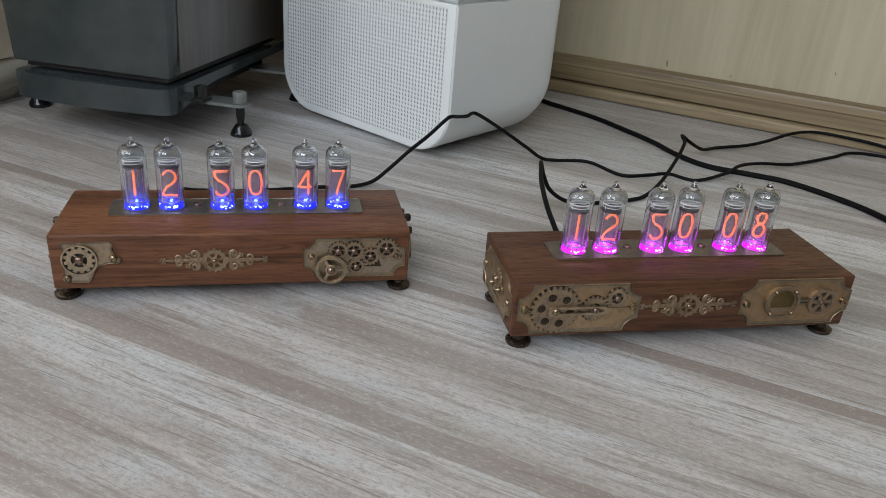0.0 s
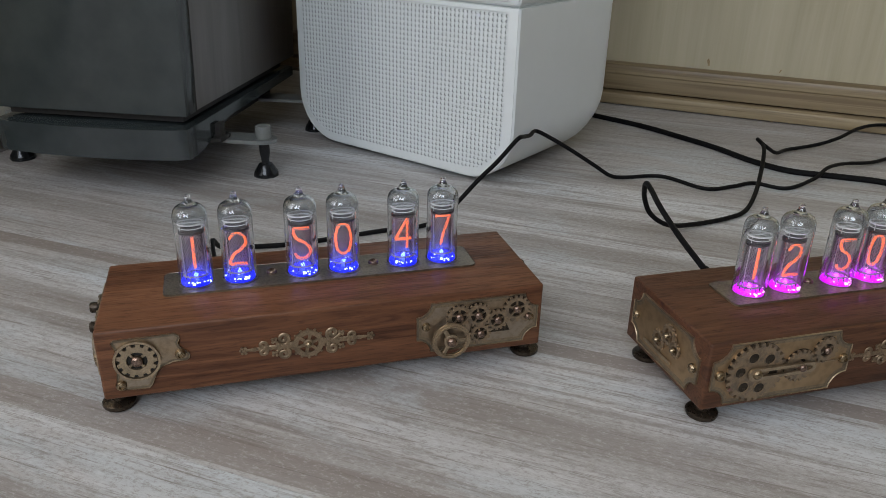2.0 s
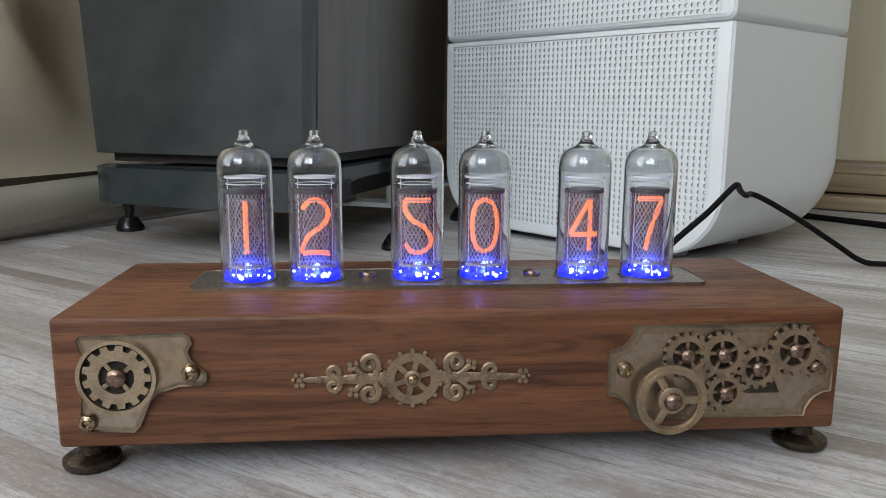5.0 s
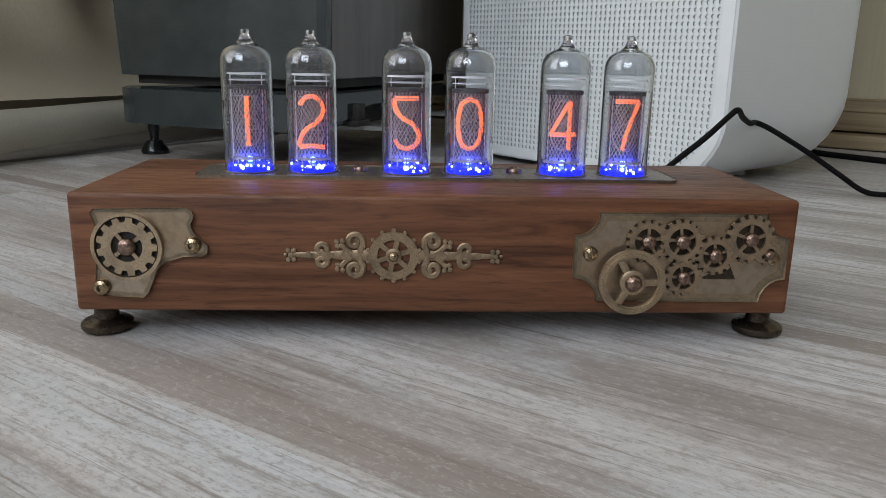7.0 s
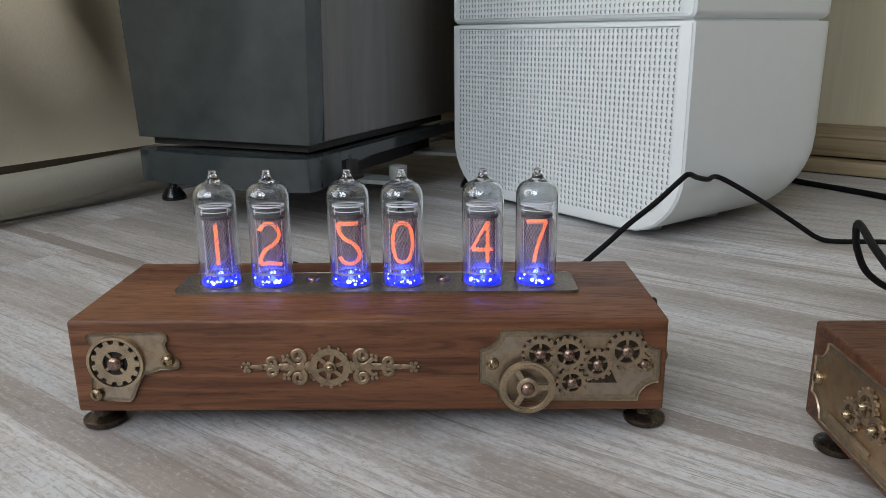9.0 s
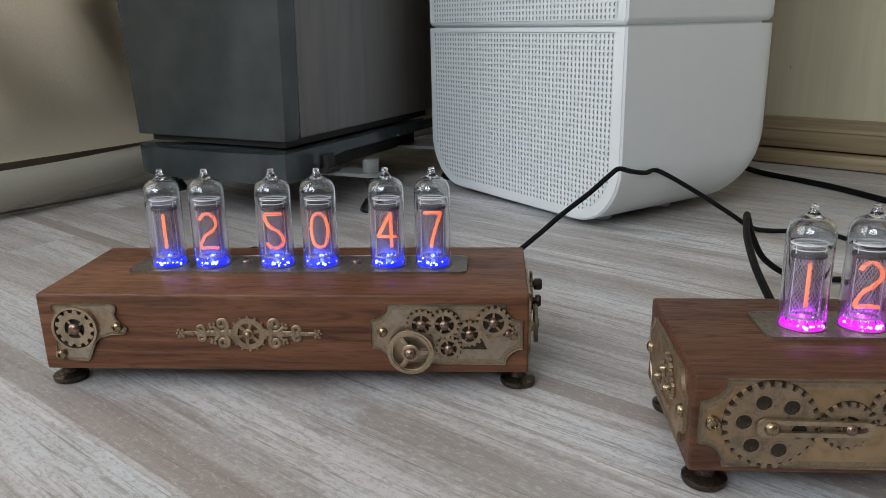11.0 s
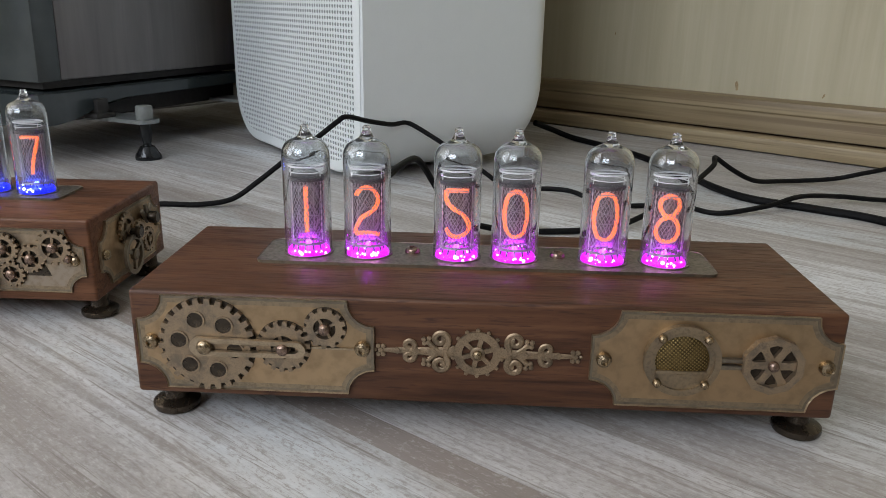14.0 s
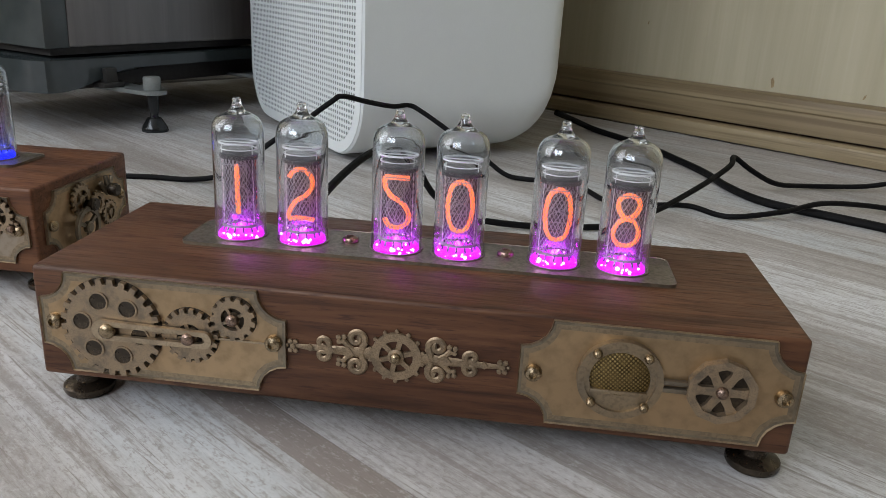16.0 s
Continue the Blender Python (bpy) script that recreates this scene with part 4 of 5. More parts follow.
add_ring(bm, circle(0.0097, 48), circle(0.0090, 48), 0.0012, 0.0020)
for k in range(3):
    add_box(bm, (0.0, -0.0012, 0.0), (0.0088, 0.0012, 0.0014), 0.0003, pose(0, 0, 0, 0, 0, 120 * k))
add_lathe(bm, [(0.0042, 0.0), (0.0042, 0.0016), (0.0034, 0.0020), (0, 0.0020)], 24)
part("hand_wheel", bm, BRASS_RIM, cluster, "three-spoked brass hand wheel", Matrix.Translation((-16.7 * MM, -7.3 * MM, 0.0040)))
part("rivet", rivet_bm(0.0028, 0.0026), COPPER, cluster, "", Matrix.Translation((-16.7 * MM, -7.3 * MM, 0.0058)))
bm = bmesh.new()
add_lathe(bm, [(0.0022, 0.0), (0.0022, 0.0042)], 14)
part("axle", bm, BRASS_DARK, cluster, "", Matrix.Translation((-16.7 * MM, -7.3 * MM, 0.0005)))
for x in (-30.2, 30.6):
    part("screw", screw_bm(0.0025, 0.0022), SHINY, cluster, "", Matrix.Translation((x * MM, 1.2 * MM if x < 0 else 0.2 * MM, 0.0007)))
side_plate(clock_a, 0.1177, 1, 0.0100, 0.0492, False)
side_plate(clock_a, 0.1182, -1, 0.0100, 0.0492, False)

# the magenta clock
B_M = Matrix.Translation((0.2733, 0.3915, 0.0)) @ pose(0, 0, 0, 0, 0, -0.3)
XS_B = [x * MM for x in (-69.5, -46.1, -11.5, 10.9, 44.9, 68.5)]
clock_b = nixie_clock(B_M, 0.1222, 0.1196, 0.0108, 0.0496, OAK_B, "125008", LED_B, GLINT_B, "magenta", "dark oak steampunk nixie clock with magenta lit tubes, on the floor", 0.0460, XS_B, 0.0)
bm = bmesh.new()
plaque(bm, notch_outline(-0.0412, 0.0412, -0.0174, 0.0174, 0.0092))
crank = part("crank_plate", bm, [BRASS, BRASS_RIM, BRASS_OLD, BRASS_MID], clock_b, "antique brass plate with gears and a connecting rod", on_front(-78.6, 31.2))
bm = bmesh.new()
outer = []
for i in range(26):
    for f, rr in ((0.0, 0.0170), (0.46, 0.0170), (0.54, 0.0151), (0.92, 0.0151)):
        a = 2 * math.pi * (i + f) / 26
        outer.append((rr * math.cos(a), rr * math.sin(a)))
add_prism(bm, outer, 0.0, 0.0016)
part("gear", bm, GEAR, crank, "large brass gear with round holes", Matrix.Translation((-16.5 * MM, 0.0, 0.0009)))
# holes are flat rings with a dark disc that paints the shade inside
for k in range(6):
    a = radians(60 * k + 50)
    bm = bmesh.new()
    add_ring(bm, circle(0.0034, 20), circle(0.0028, 20), 0.0, 0.0005)
    add_lathe(bm, [(0.0028, 0.0), (0.0028, 0.0002), (0, 0.0002)], 20, mat=1)
    part("painted_gear_hole", bm, [GEAR, BRASS_DARK], crank, "", Matrix.Translation((0.0098 * math.cos(a) - 0.0165, 0.0098 * math.sin(a), 0.0024)))
# discs that paint shade behind the three gears
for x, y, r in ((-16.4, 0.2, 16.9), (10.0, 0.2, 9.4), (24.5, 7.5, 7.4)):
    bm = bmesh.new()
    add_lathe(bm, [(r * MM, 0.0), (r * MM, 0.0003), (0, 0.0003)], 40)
    part("gear_shade_disc", bm, RECESS_SHADE, crank, "", Matrix.Translation((x * MM, y * MM, 0.0006)))
put_gear(crank, 9.9, 0.0, 9.4, 18, 0.9, 0.45, 4, GEAR, COPPER, 2.2)
put_gear(crank, 24.4, 7.4, 7.4, 13, 0.9, 0.52, 4, GEAR, COPPER, 2.1, 12)
bm = bmesh.new()
rod = [(-22.0 * MM + 3.6 * MM * math.cos(radians(a)), 3.6 * MM * math.sin(radians(a))) for a in range(70, 291, 20)] + [(11.5 * MM + 2.9 * MM * math.cos(radians(a)), 2.9 * MM * math.sin(radians(a))) for a in range(-90, 91, 20)]
hole = [(x * 0.88 - 0.5 * MM, y * 0.45) for x, y in rod]
add_ring(bm, rod, hole, 0.0, 0.0014)
part("connecting_rod", bm, BRASS_RIM, crank, "slotted brass connecting rod", Matrix.Translation((3.6 * MM, 0.0, 0.0030)))
part("rivet", rivet_bm(0.0027, 0.0024), SHINY, crank, "", Matrix.Translation((-16.8 * MM, 0, 0.0038)))
part("rivet", rivet_bm(0.0022, 0.0020), COPPER, crank, "", Matrix.Translation((10.1 * MM, 0, 0.0038)))
bm = bmesh.new()
add_box(bm, (18.0 * MM, -0.6 * MM, 0.0007), (35.0 * MM, 0.2 * MM, 0.0014), 0.0002)
part("push_rod", bm, BRASS_RIM, crank)
for x in (-36.4, 37.2):
    part("screw", screw_bm(0.0028, 0.0024), SHINY, crank, "", Matrix.Translation((x * MM, 0.2 * MM, 0.0008)))
centre_ornament(clock_b, -2.1, 31.0)
bm = bmesh.new()
plaque(bm, notch_outline(-0.0415, 0.0415, -0.0174, 0.0174, 0.0092))
valve_plate = part("valve_plate", bm, [BRASS, BRASS_RIM, BRASS_OLD, BRASS_MID], clock_b, "antique brass plate with a gauze porthole and valve", on_front(77.5, 31.2))
bm = bmesh.new()
add_ring(bm, circle(0.0128, 48), circle(0.0106, 48), 0.0, 0.0026)
add_ring(bm, circle(0.0106, 48), circle(0.0090, 48), 0.0, 0.0018)
seg = [(0.0091 * math.cos(radians(a)), 0.0091 * math.sin(radians(a))) for a in range(205, 336, 10)]
add_prism(bm, seg, 0.0, 0.0018)
add_box(bm, (-0.0086, -0.0048, 0.0), (0.0086, -0.0036, 0.0024), 0.0002)
part("porthole_ring", bm, BRASS_MID, valve_plate, "round patinated porthole ring", Matrix.Translation((-11.2 * MM, 0.8 * MM, 0.0007)))
bm = bmesh.new()
add_lathe(bm, [(0.0092, 0.0), (0.0090, 0.0006), (0.0070, 0.0013), (0.0035, 0.0017), (0, 0.0018)], 36)
part("gauze", bm, GAUZE, valve_plate, "domed golden wire gauze", Matrix.Translation((-11.2 * MM, 0.8 * MM, 0.0010)))
for a in (48, 132, 225, 315):
    part("rivet", rivet_bm(0.0015, 0.0024), SHINY, valve_plate, "", Matrix.Translation((0.0112 * math.cos(radians(a)) - 0.0112, 0.0112 * math.sin(radians(a)) + 0.0008, 0.0030)))
bm = bmesh.new()
for y in (-1.9, 0.6):
    add_box(bm, (1.0 * MM, y * MM, 0.0006), (9.8 * MM, (y + 1.5) * MM, 0.0026), 0.0003)
part("pipe", bm, BRASS_OLD, valve_plate, "pair of short brass pipes")
bm = bmesh.new()
add_ring(bm, circle(0.0103, 10, a0=0.3), circle(0.0078, 10, a0=0.3), 0.0, 0.0030)
# dark floor of the wheel, shade between the vanes given as colour
add_lathe(bm, [(0.0080, 0.0), (0.0080, 0.0006), (0, 0.0006)], 20, mat=1)
add_prism(bm, [(r * math.cos(radians(a)), r * math.sin(radians(a))) for k in range(6) for r, a in ((0.0028, 60 * k - 30), (0.0058, 60 * k - 12), (0.0081, 60 * k - 13), (0.0081, 60 * k + 13), (0.0058, 60 * k + 12))], 0.0006, 0.0022)
part("valve_wheel", bm, [GEAR, RECESS_SHADE], valve_plate, "faceted brass valve wheel", Matrix.Translation((18.5 * MM, 0.4 * MM, 0.0008)))
part("rivet", rivet_bm(0.0019, 0.0022), COPPER, valve_plate, "", Matrix.Translation((18.5 * MM, 0.4 * MM, 0.0028)))
for x in (-37.0, 36.8):
    part("screw", screw_bm(0.0027, 0.0026), SHINY, valve_plate, "", Matrix.Translation((x * MM, -0.4 * MM, 0.0008)))
side_plate(clock_b, 0.1222, -1, 0.0108, 0.0496, True)
side_plate(clock_b, 0.1196, 1, 0.0108, 0.0496, True)


# ---- air purifier ----
PW, PD, PH, PSEAM, PR = 0.2737, 0.191, 0.735, 0.163, 0.050
P_M = Matrix.Translation((0.1795, 0.7460, 0.0)) @ pose(0, 0, 0, 0, 0, 127.2)   # x along the front, -y: to the rear
purifier = thing("air_purifier", P_M, "white plastic tower air purifier with perforated front", "air purifier")


def lower_outline(inset, z0, z1, r, n=8):
    """Rounded at the foot, square at the top: points (x, z) of the front view."""
    r = max(r - inset, 0.004)
    pts = [(PW - inset, z1), (inset, z1)]
    pts += [(inset + r - r * math.cos(radians(90 * k / n)), z0 + inset + r - r * math.sin(radians(90 * k / n))) for k in range(n + 1)]
    pts += [(PW - inset - r + r * math.sin(radians(90 * k / n)), z0 + inset + r - r * math.cos(radians(90 * k / n))) for k in range(n + 1)]
    return pts


def purifier_shell(z0, z1, r, rear):
    bm = bmesh.new()
    rows = []
    steps = [(0.0, 0.0014), (0.0014, 0.0), (PD - 0.044, 0.0), (PD - 0.036, 0.0), (PD - 0.027, 0.0), (PD - rear, 0.0)] + [(PD - rear + rear * math.sin(radians(a)), rear * (1 - math.cos(radians(a)))) for a in (15, 30, 45, 60, 75, 90)]
    for d, ins in steps:
        up = 0.044 * (1 - math.sqrt(max(0.0, 1 - (max(0.0, d - (PD - 0.044)) / 0.044) ** 2))) if r > 0.01 else 0.0
        o = lower_outline(ins, z0 + up * 0.9, z1, r)
        if r < 0.01:
            o = [(x, max(z, z0)) for x, z in o]
        rows.append([bm.verts.new((x, -d, z if z < z1 - 1e-6 else z1)) for x, z in o])
    n = len(rows[0])
    for a, b in zip(rows, rows[1:]):
        for i in range(n):
            bm.faces.new((a[i], a[(i + 1) % n], b[(i + 1) % n], b[i]))
    bm.faces.new(rows[0])
    bm.faces.new(rows[-1][::-1])
    return bm


def grille_mesh(z0, z1, r, margin):
    """A sheet with a square grid of round holes and a plain back just behind it; hole insides carry painted shade."""
    pitch, hole, deep = 0.00452, 0.00148, 0.0015
    verts, faces, mats = [], [], []
    nx = int((PW - 2 * margin) / pitch)
    low = margin if r > 0.01 else 0.004
    nz = int((z1 - z0 - low - 0.004) / pitch)
    xs = (PW - nx * pitch) / 2
    zs = z0 + low
    for i in range(nx):
        for k in range(nz):
            cx, cz = xs + (i + 0.5) * pitch, zs + (k + 0.5) * pitch
            if r > 0.01:
                rr = r - margin * 0.8
                qx, qz = max(xs + rr - cx, cx - (PW - xs - rr), 0), max(zs + rr - cz, 0)
                if qx > 0 and qz > 0 and math.hypot(qx, qz) > rr:
                    continue
            b = len(verts)
            h = pitch / 2
            for dx, dz in ((h, 0), (h, h), (0, h), (-h, h), (-h, 0), (-h, -h), (0, -h), (h, -h)):
                verts.append((cx + dx, 0.0, cz + dz))
            for q in range(8):
                a = math.pi / 4 * q
                verts.append((cx + hole * math.cos(a), 0.0, cz + hole * math.sin(a)))
            for q in range(8):
                a = math.pi / 4 * q
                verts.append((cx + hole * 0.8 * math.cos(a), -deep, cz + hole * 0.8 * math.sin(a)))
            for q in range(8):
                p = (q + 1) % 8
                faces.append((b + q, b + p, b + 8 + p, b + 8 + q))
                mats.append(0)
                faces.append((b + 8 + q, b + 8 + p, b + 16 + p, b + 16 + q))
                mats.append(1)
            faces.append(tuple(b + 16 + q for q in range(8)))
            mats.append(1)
    me = bpy.data.meshes.new("grille")
    me.from_pydata(verts, [], faces)
    me.materials.append(PLASTIC)
    me.materials.append(GRILLE_SHADE)
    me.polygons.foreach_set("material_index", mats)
    return me


def rim_bm(z0, z1, r, width):
    bm = bmesh.new()
    o, i = lower_outline(0.0016, z0, z1, r), lower_outline(width, z0, z1, r)
    i[0], i[1] = (PW - width, z1 - 0.0035), (width, z1 - 0.0035)
    o[0], o[1] = (PW - 0.0016, z1 - 0.001), (0.0016, z1 - 0.001)
    n = len(o)
    rows = [[bm.verts.new((x, y, z)) for x, z in ol] for ol, y in ((o, -0.001), (o, 0.0006), (i, 0.0014), (i, -0.0004))]
    for a, b in zip(rows, rows[1:]):
        for k in range(n):
            bm.faces.new((a[k], a[(k + 1) % n], b[(k + 1) % n], b[k]))
    return bm


part("lower_body", purifier_shell(0.005, PSEAM, PR, 0.018), PLASTIC, purifier, "white rounded lower housing")
part("upper_body", purifier_shell(PSEAM + 0.0015, PH, 0.006, 0.018), PLASTIC, purifier, "white upper housing")
# filler in the gap, its shade given as grey colour
bm = bmesh.new()
add_box(bm, (0.004, -PD + 0.022, PSEAM - 0.004), (PW - 0.004, -0.004, PSEAM + 0.004))
part("seam", bm, SHADED_PLASTIC, purifier, "seam filler coloured grey for the shade between the housings")
part("front_rim", rim_bm(0.005, PSEAM, PR, 0.0100), PLASTIC, purifier)
part("front_rim", rim_bm(PSEAM + 0.0015, PH, 0.006, 0.0036), PLASTIC, purifier)
part("front_grille", grille_mesh(0.005, PSEAM, PR, 0.0092), None, purifier, "white grille of small round holes", Matrix.Translation((0, 0.0011, 0)))
part("front_grille", grille_mesh(PSEAM + 0.0015, PH, 0.0, 0.0092), None, purifier, "white grille of small round holes", Matrix.Translation((0, 0.0011, 0)))
for x, y in ((0.055, -0.035), (PW - 0.055, -0.035), (0.055, -PD + 0.08), (PW - 0.055, -PD + 0.08)):
    bm = bmesh.new()
    add_lathe(bm, [(0.009, 0.0), (0.010, 0.001), (0.010, 0.006)], 20)
    part("foot", bm, SHADED_PLASTIC, purifier, "", Matrix.Translation((x, y, 0)))

# ---- tower loudspeaker ----
S_M = Matrix.Translation((-0.1815, 0.8185, 0.0)) @ pose(0, 0, 0, 0, 0, -23.6)
speaker = thing("tower_loudspeaker", S_M, "glossy black tower loudspeaker on a plinth with outrigger feet", "loudspeaker")
SH, SD = 0.98, 0.300
bm = bmesh.new()
add_box(bm, (-0.0882, 0.0296, 0.0730), (0.0868, SD, SH), 0.0015)
for v in bm.verts:
    v.co.x += (v.co.z - 0.074) * (-0.055 if v.co.x < 0 else 0.028)
part("cabinet", bm, VINYL, speaker, "dark wood-grain vinyl cabinet")
bm = bmesh.new()
add_box(bm, (-0.0885, 0.0070, 0.0725), (0.0872, 0.0292, SH + 0.001), 0.0008, None, 2)
for v in bm.verts:
    v.co.x += (v.co.z - 0.074) * (-0.055 if v.co.x < 0 else 0.028)
part("front_baffle", bm, PIANO, speaker, "piano black front panel")
bm = bmesh.new()
n = 14
front = [(-0.0885 + 0.177 * k / n, -0.0085 * (1 - (2 * k / n - 1) ** 2) + 0.002) for k in range(n + 1)]
front[0], front[-1] = (-0.0870, 0.0050), (0.0870, 0.0050)
FLANK = (0.012, 0.020, 0.032, 0.044, 0.056, 0.068, 0.080, 0.094, 0.110, 0.130)
outline = front + [(0.0885, y) for y in FLANK] + [(0.0875, SD - 0.01), (-0.0875, SD - 0.01)] + [(-0.0885, y) for y in FLANK[::-1]]
top = add_prism(bm, outline, 0.0360, 0.0625)
for v in bm.verts:
    if v.co.z < 0.04:   # the underside sweeps up behind the bowed front
        u = min(1.0, max(0.0, v.co.y - 0.016) / 0.080)
        v.co.z += 0.0165 * u * u * (3 - 2 * u)
bmesh.ops.inset_region(bm, faces=[top], thickness=0.0030, depth=0.0030, use_even_offset=True)
bmesh.ops.inset_region(bm, faces=[top], thickness=0.004, depth=0.0015, use_even_offset=True)
part("plinth", bm, PLINTH, speaker, "satin black plinth with a bowed front")
bm = bmesh.new()
add_box(bm, (-0.080, 0.016, 0.0660), (0.080, SD - 0.03, 0.0735))
part("spacer", bm, DARK, speaker)
bm = bmesh.new()
add_box(bm, (-0.066, 0.050, 0.0335), (0.066, SD - 0.03, 0.0540), 0.002)
part("base_frame", bm, DARK, speaker, "black inner frame under the plinth")
for sx in (-1, 1):
    for y in (0.080, SD - 0.055):
        bm = bmesh.new()
        pts = [(0.050 * sx, y - 0.017), (0.100 * sx, y - 0.013)] + [(0.126 * sx + sx * 0.0125 * math.cos(radians(a)), y + 0.0125 * math.sin(radians(a))) for a in range(-90, 91, 15)] + [(0.100 * sx, y + 0.013), (0.050 * sx, y + 0.017)]
        add_prism(bm, pts, 0.0335, 0.0368)
        arm = part("outrigger_arm", bm, ARM_METAL, speaker, "grey steel outrigger arm")
        bm = bmesh.new()
        add_lathe(bm, [(0.0074, 0.0), (0.0076, 0.001), (0.0076, 0.0105), (0.0068, 0.0118), (0, 0.0120)], 20)
        part("knob", bm, GREY_KNOB, arm, "grey adjusting knob", Matrix.Translation((0.126 * sx, y, 0.0369)))
        bm = bmesh.new()
        add_lathe(bm, [(0.0118, 0.0), (0.0122, 0.0015), (0.0112, 0.0045), (0.0066, 0.0118), (0.0040, 0.0128), (0.0036, 0.0140), (0.0045, 0.0200), (0.0050, 0.0230), (0.0050, 0.0334)], 10)
        part("spike_foot", bm, SPIKE, arm, "black nickel spiked foot", Matrix.Translation((0.126 * sx, y, 0.0)))
bm = bmesh.new()
add_box(bm, (0.0780, 0.058, 0.0369), (0.0935, 0.070, 0.0540), 0.001)
add_box(bm, (0.0780, 0.054, 0.0369), (0.0950, 0.076, 0.0415), 0.001)
part("bracket", bm, DARK, speaker, "small black bracket")


# ---- curtain ----
def hem_line(b):
    """How far the hem stands out from the wall's line, along the wall."""
    return 0.010 - 0.165 * max(0.0, 0.74 - b) ** 1.75 - 0.20 * max(0.0, b - 0.74) ** 2


def curtain_mesh():
    """Hanging cloth with soft folds that lean towards the foot; thick, with a hem."""
    bm = bmesh.new()
    rng = random.Random(4)
    nb, nz = 110, 46
    grid = []
    for j in range(nz + 1):
        t = j / nz
        z = 0.050 + (2.42 - 0.050) * t ** 1.9
        row = []
        for i in range(nb + 1):
            b = 0.02 + 1.02 * i / nb
            lean = b + 0.10 * math.exp(-z * 2.2)
            x = -0.075 + 0.036 * math.sin(lean * 19.0 + z * 3.0) * (0.55 + 0.45 * min(1.0, z * 1.5)) + 0.013 * math.sin(lean * 41.0 + 1.0) + 0.02 * math.exp(-((z - 0.10) / 0.07) ** 2)
            x += 0.010 * math.sin(b * 8.0 + z * 9.0)
            x += 0.017 * math.sin(2 * math.pi * (b - 0.62 * z) / 0.135) * math.exp(-((z - 0.22) / 0.25) ** 2)
            near = math.exp(-max(0.0, z - 0.050) / 0.030)
            x += near * (hem_line(b) - 0.002 - x)
            zz = z
            row.append(bm.verts.new((x, -b, zz)))
        grid.append(row)
    for a, b in zip(grid, grid[1:]):
        for i in range(nb):
            bm.faces.new((a[i], a[i + 1], b[i + 1], b[i]))
    bmesh.ops.solidify(bm, geom=bm.faces[:], thickness=0.0016)
    return bm


curtain = thing("curtain", ROOM, "heavy beige curtain hanging to the floor beside the loudspeaker", "curtain")
part("cloth", curtain_mesh(), CURTAIN, curtain, "beige folded cloth")
bm = bmesh.new()
hem = smooth_path([(-0.070, -0.06, 0.040), (-0.052, -0.22, 0.038), (-0.034, -0.36, 0.034), (-0.012, -0.50, 0.030), (0.004, -0.62, 0.026), (0.010, -0.74, 0.024), (0.004, -0.88, 0.024), (-0.010, -1.04, 0.026)], 8)
add_tube(bm, hem, lambda t: 0.0125 + 0.0065 * min(1.0, 1.6 * t) + 0.0012 * math.sin(9 * t), 14, 1.0)
part("rolled_hem", bm, HEM, curtain, "pale rolled hem of the curtain")


# ---- cables ----
def cable(name, points, r, label, plug=None, steps=10):
    bm = bmesh.new()
    path = smooth_path(points, steps)
    add_tube(bm, path, r, 10)
    ob = new(name, mesh_of(name, bm, BLACK_CABLE))
    tagged(ob, label, "cable", "cables on the floor")
    if plug:
        a, b, rp = plug
        bm = bmesh.new()
        add_tube(bm, [Vector(a), Vector(a).lerp(Vector(b), 0.5), Vector(b)], lambda t: rp * (1.0 - 0.35 * t), 12)
        part("plug_sleeve", bm, BLACK_CABLE, ob, "black moulded plug sleeve")
    return ob


cable("usb_cable", [(-0.081, 0.5530, 0.020), (-0.080, 0.567, 0.022), (-0.083, 0.600, 0.026), (-0.084, 0.640, 0.022), (-0.078, 0.664, 0.006), (-0.055, 0.668, 0.0024), (-0.024, 0.667, 0.0022), (0.009, 0.672, 0.0020), (0.045, 0.678, 0.0020), (0.072, 0.678, 0.0024),
                    (0.094, 0.682, 0.006), (0.112, 0.688, 0.018), (0.130, 0.695, 0.032), (0.150, 0.702, 0.046), (0.166, 0.709, 0.0585), (0.173, 0.713, 0.0622), (0.186, 0.735, 0.0560), (0.201, 0.757, 0.0505), (0.211, 0.771, 0.0500), (0.222, 0.770, 0.0455),
                    (0.247, 0.766, 0.031), (0.272, 0.763, 0.015), (0.289, 0.760, 0.0042), (0.304, 0.758, 0.0020), (0.342, 0.753, 0.0020), (0.364, 0.712, 0.0020), (0.395, 0.712, 0.0020), (0.421, 0.716, 0.0020), (0.443, 0.696, 0.0020), (0.481, 0.705, 0.006), (0.510, 0.722, 0.0095), (0.545, 0.737, 0.007),
                    (0.592, 0.746, 0.003), (0.664, 0.773, 0.0022), (0.709, 0.791, 0.0022), (0.755, 0.770, 0.0022), (0.85, 0.70, 0.0022), (0.98, 0.60, 0.0022)], 0.0019,
      "thin black USB cable kinked up in front of the purifier", ((-0.081, 0.5525, 0.020), (-0.080, 0.569, 0.0215), 0.0042))
cable("power_cord", [(0.330, 0.985, 0.020), (0.352, 1.000, 0.010), (0.374, 0.993, 0.0032), (0.415, 0.926, 0.0030), (0.437, 0.870, 0.0030), (0.452, 0.825, 0.0030), (0.462, 0.775, 0.0030), (0.480, 0.738, 0.0030), (0.519, 0.711, 0.0030), (0.551, 0.686, 0.0030), (0.580, 0.632, 0.0030), (0.592, 0.586, 0.0030), (0.60, 0.50, 0.0030), (0.62, 0.38, 0.0030)], 0.0030,
      "thick black power cord trailing from the purifier")
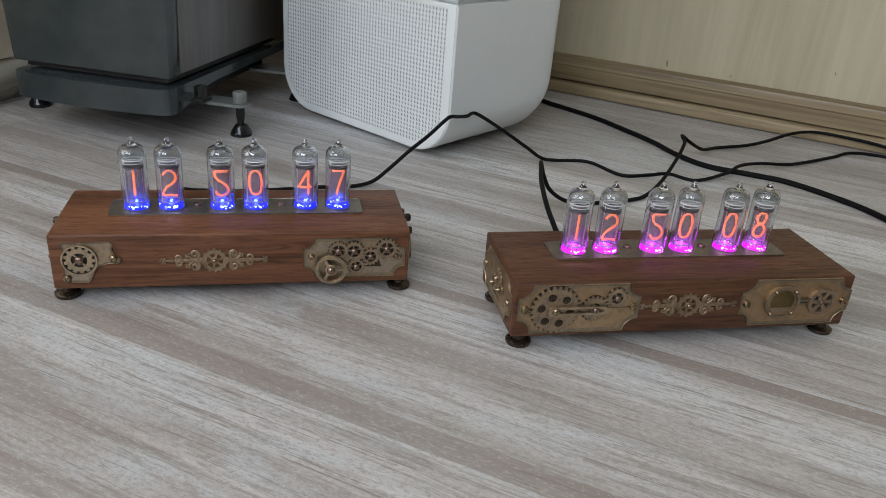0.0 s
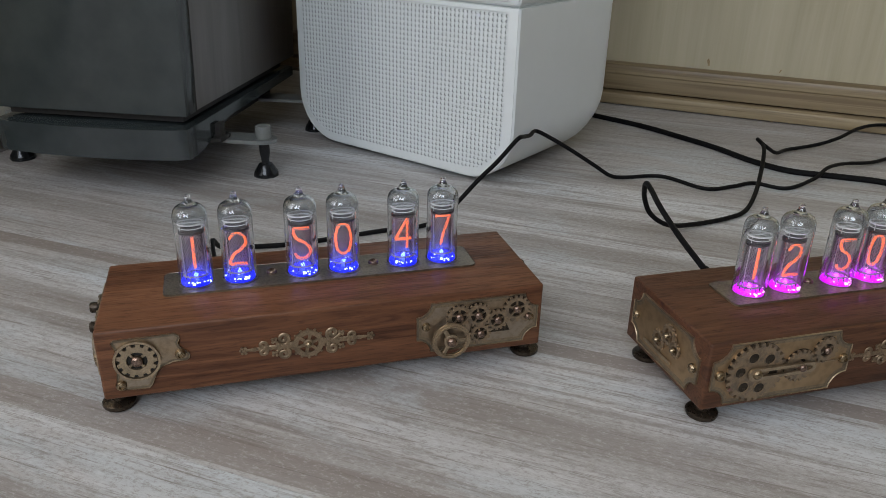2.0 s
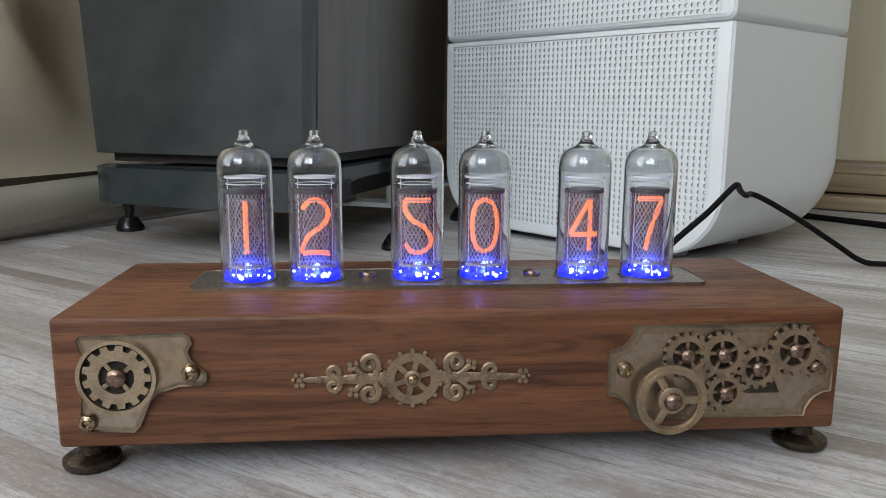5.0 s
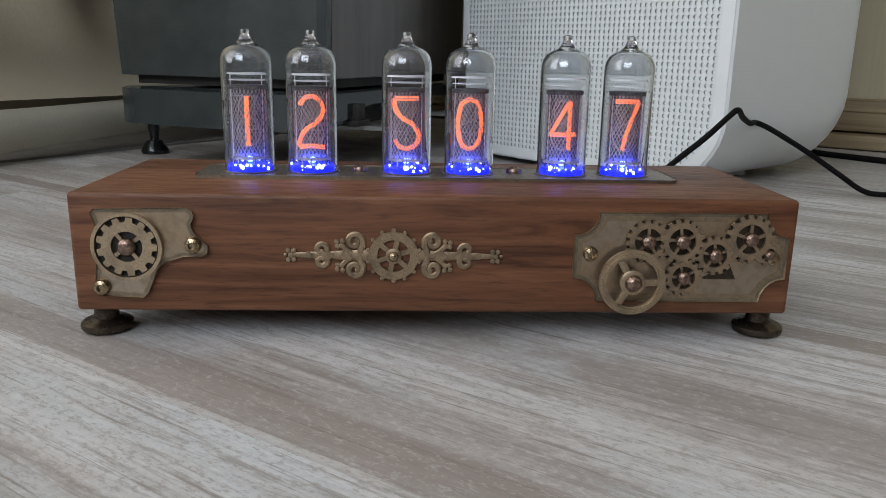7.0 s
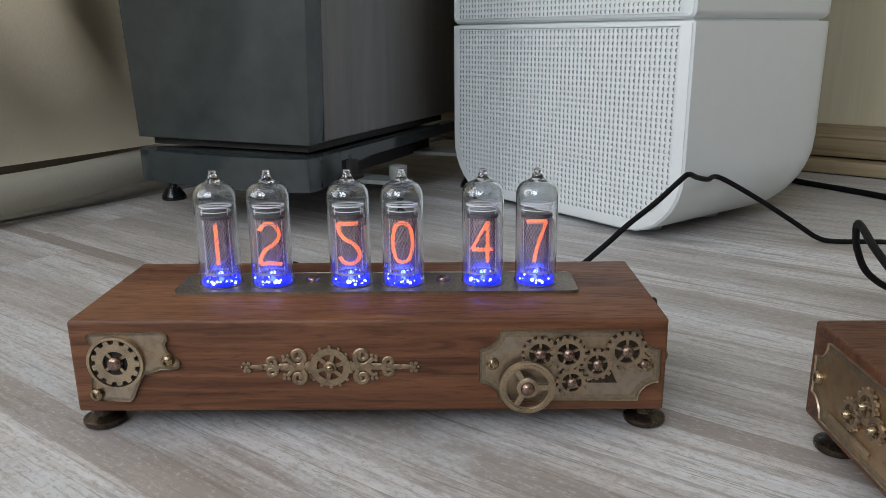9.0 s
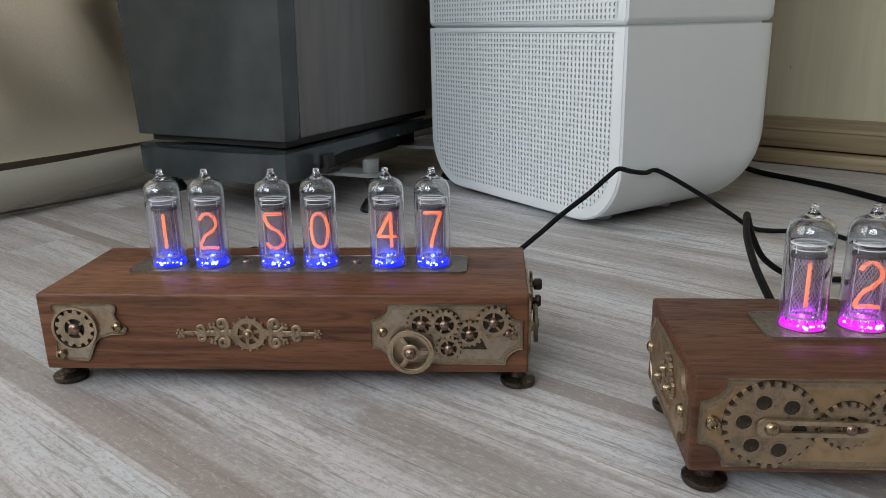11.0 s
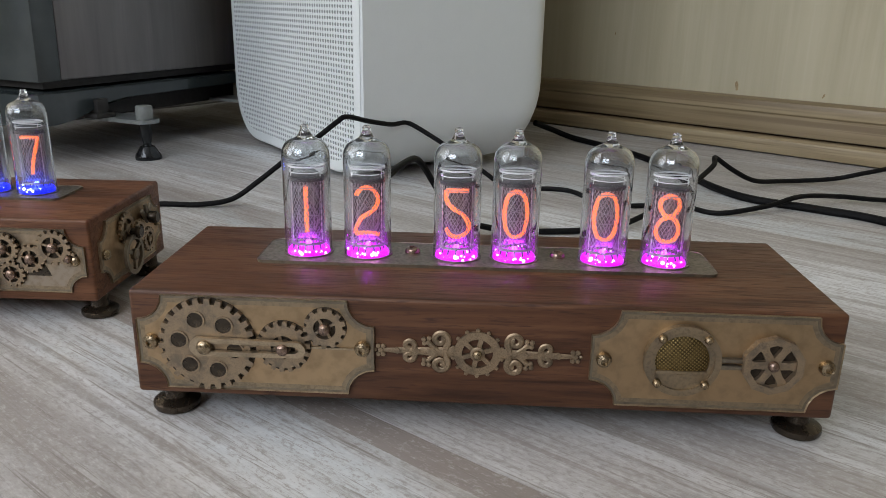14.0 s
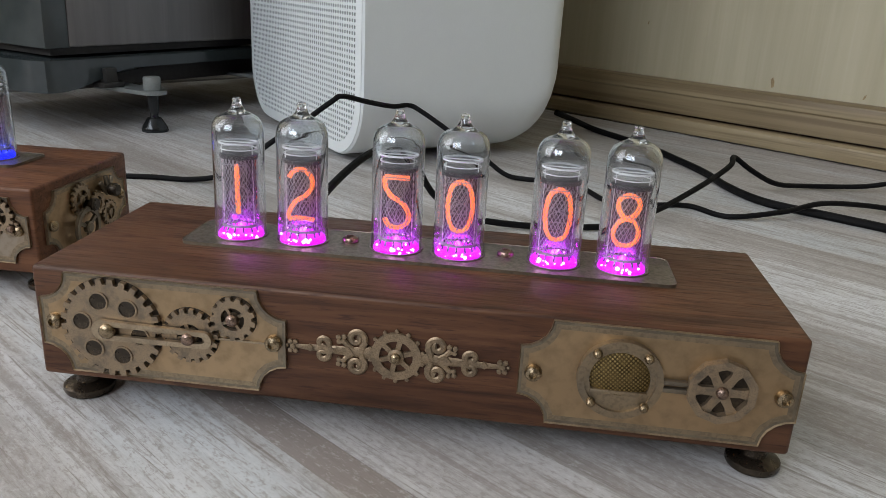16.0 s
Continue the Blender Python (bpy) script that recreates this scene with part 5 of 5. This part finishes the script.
cable("woven_cable", [(0.213, 0.4708, 0.034), (0.213, 0.483, 0.036), (0.212, 0.495, 0.040), (0.214, 0.525, 0.0465), (0.220, 0.560, 0.0525), (0.228, 0.588, 0.0555), (0.2330, 0.603, 0.0545), (0.2375, 0.612, 0.0470), (0.2434, 0.619, 0.0350), (0.253, 0.622, 0.0200), (0.272, 0.624, 0.0085), (0.304, 0.633, 0.0030), (0.340, 0.640, 0.0026), (0.364, 0.650, 0.0034),
                      (0.392, 0.676, 0.0075), (0.420, 0.708, 0.0150), (0.441, 0.734, 0.0215), (0.4535, 0.752, 0.0262), (0.4570, 0.765, 0.0285), (0.4615, 0.772, 0.0270), (0.476, 0.774, 0.0175), (0.498, 0.785, 0.007), (0.528, 0.804, 0.0030), (0.570, 0.808, 0.0050), (0.599, 0.809, 0.0110), (0.643, 0.829, 0.0140), (0.683, 0.838, 0.0140), (0.715, 0.816, 0.0140), (0.748, 0.786, 0.0120), (0.80, 0.72, 0.0040), (0.92, 0.68, 0.0026), (1.05, 0.58, 0.0026)], 0.0020,
      "black textured power cable looping up behind the clock", ((0.213, 0.4705, 0.034), (0.212, 0.490, 0.038), 0.0048))

# ---- floor planks ----
PLANK_L, PLANK_W = 1.285, 0.172


def plank_mesh(length, width):
    bm = bmesh.new()
    g = 0.00012
    add_box(bm, (g, g, -0.0078), (length - g, width - g, 0.0))
    return mesh_of("plank", bm, FLOOR, False)


PLANKS = {}
rng = random.Random(11)
for row in range(24):
    y1 = min(0.042 - row * PLANK_W, 0.0)
    y0 = max(0.042 - (row + 1) * PLANK_W, -ROOM_B)
    shift = 0.02 + ((row * 0.43) % 1.0) * 0.16 - PLANK_L if row < 8 else -((row * 0.43) % 1.0) * PLANK_L
    for k in range(5):
        x0, x1 = max(shift + k * PLANK_L, -0.003), min(shift + (k + 1) * PLANK_L, ROOM_A)
        if x1 - x0 < 0.02 or y1 - y0 < 0.01:
            continue
        size = (round(x1 - x0, 4), round(y1 - y0, 4))
        if size not in PLANKS:
            PLANKS[size] = plank_mesh(*size)
        ob = new("plank", PLANKS[size])
        ob.parent = floor
        ob.matrix_basis = Matrix.Translation((x0, y0, 0.0)) if rng.random() < 0.5 else Matrix.Translation((x1, y1, 0.0)) @ pose(0, 0, 0, 0, 0, 180)
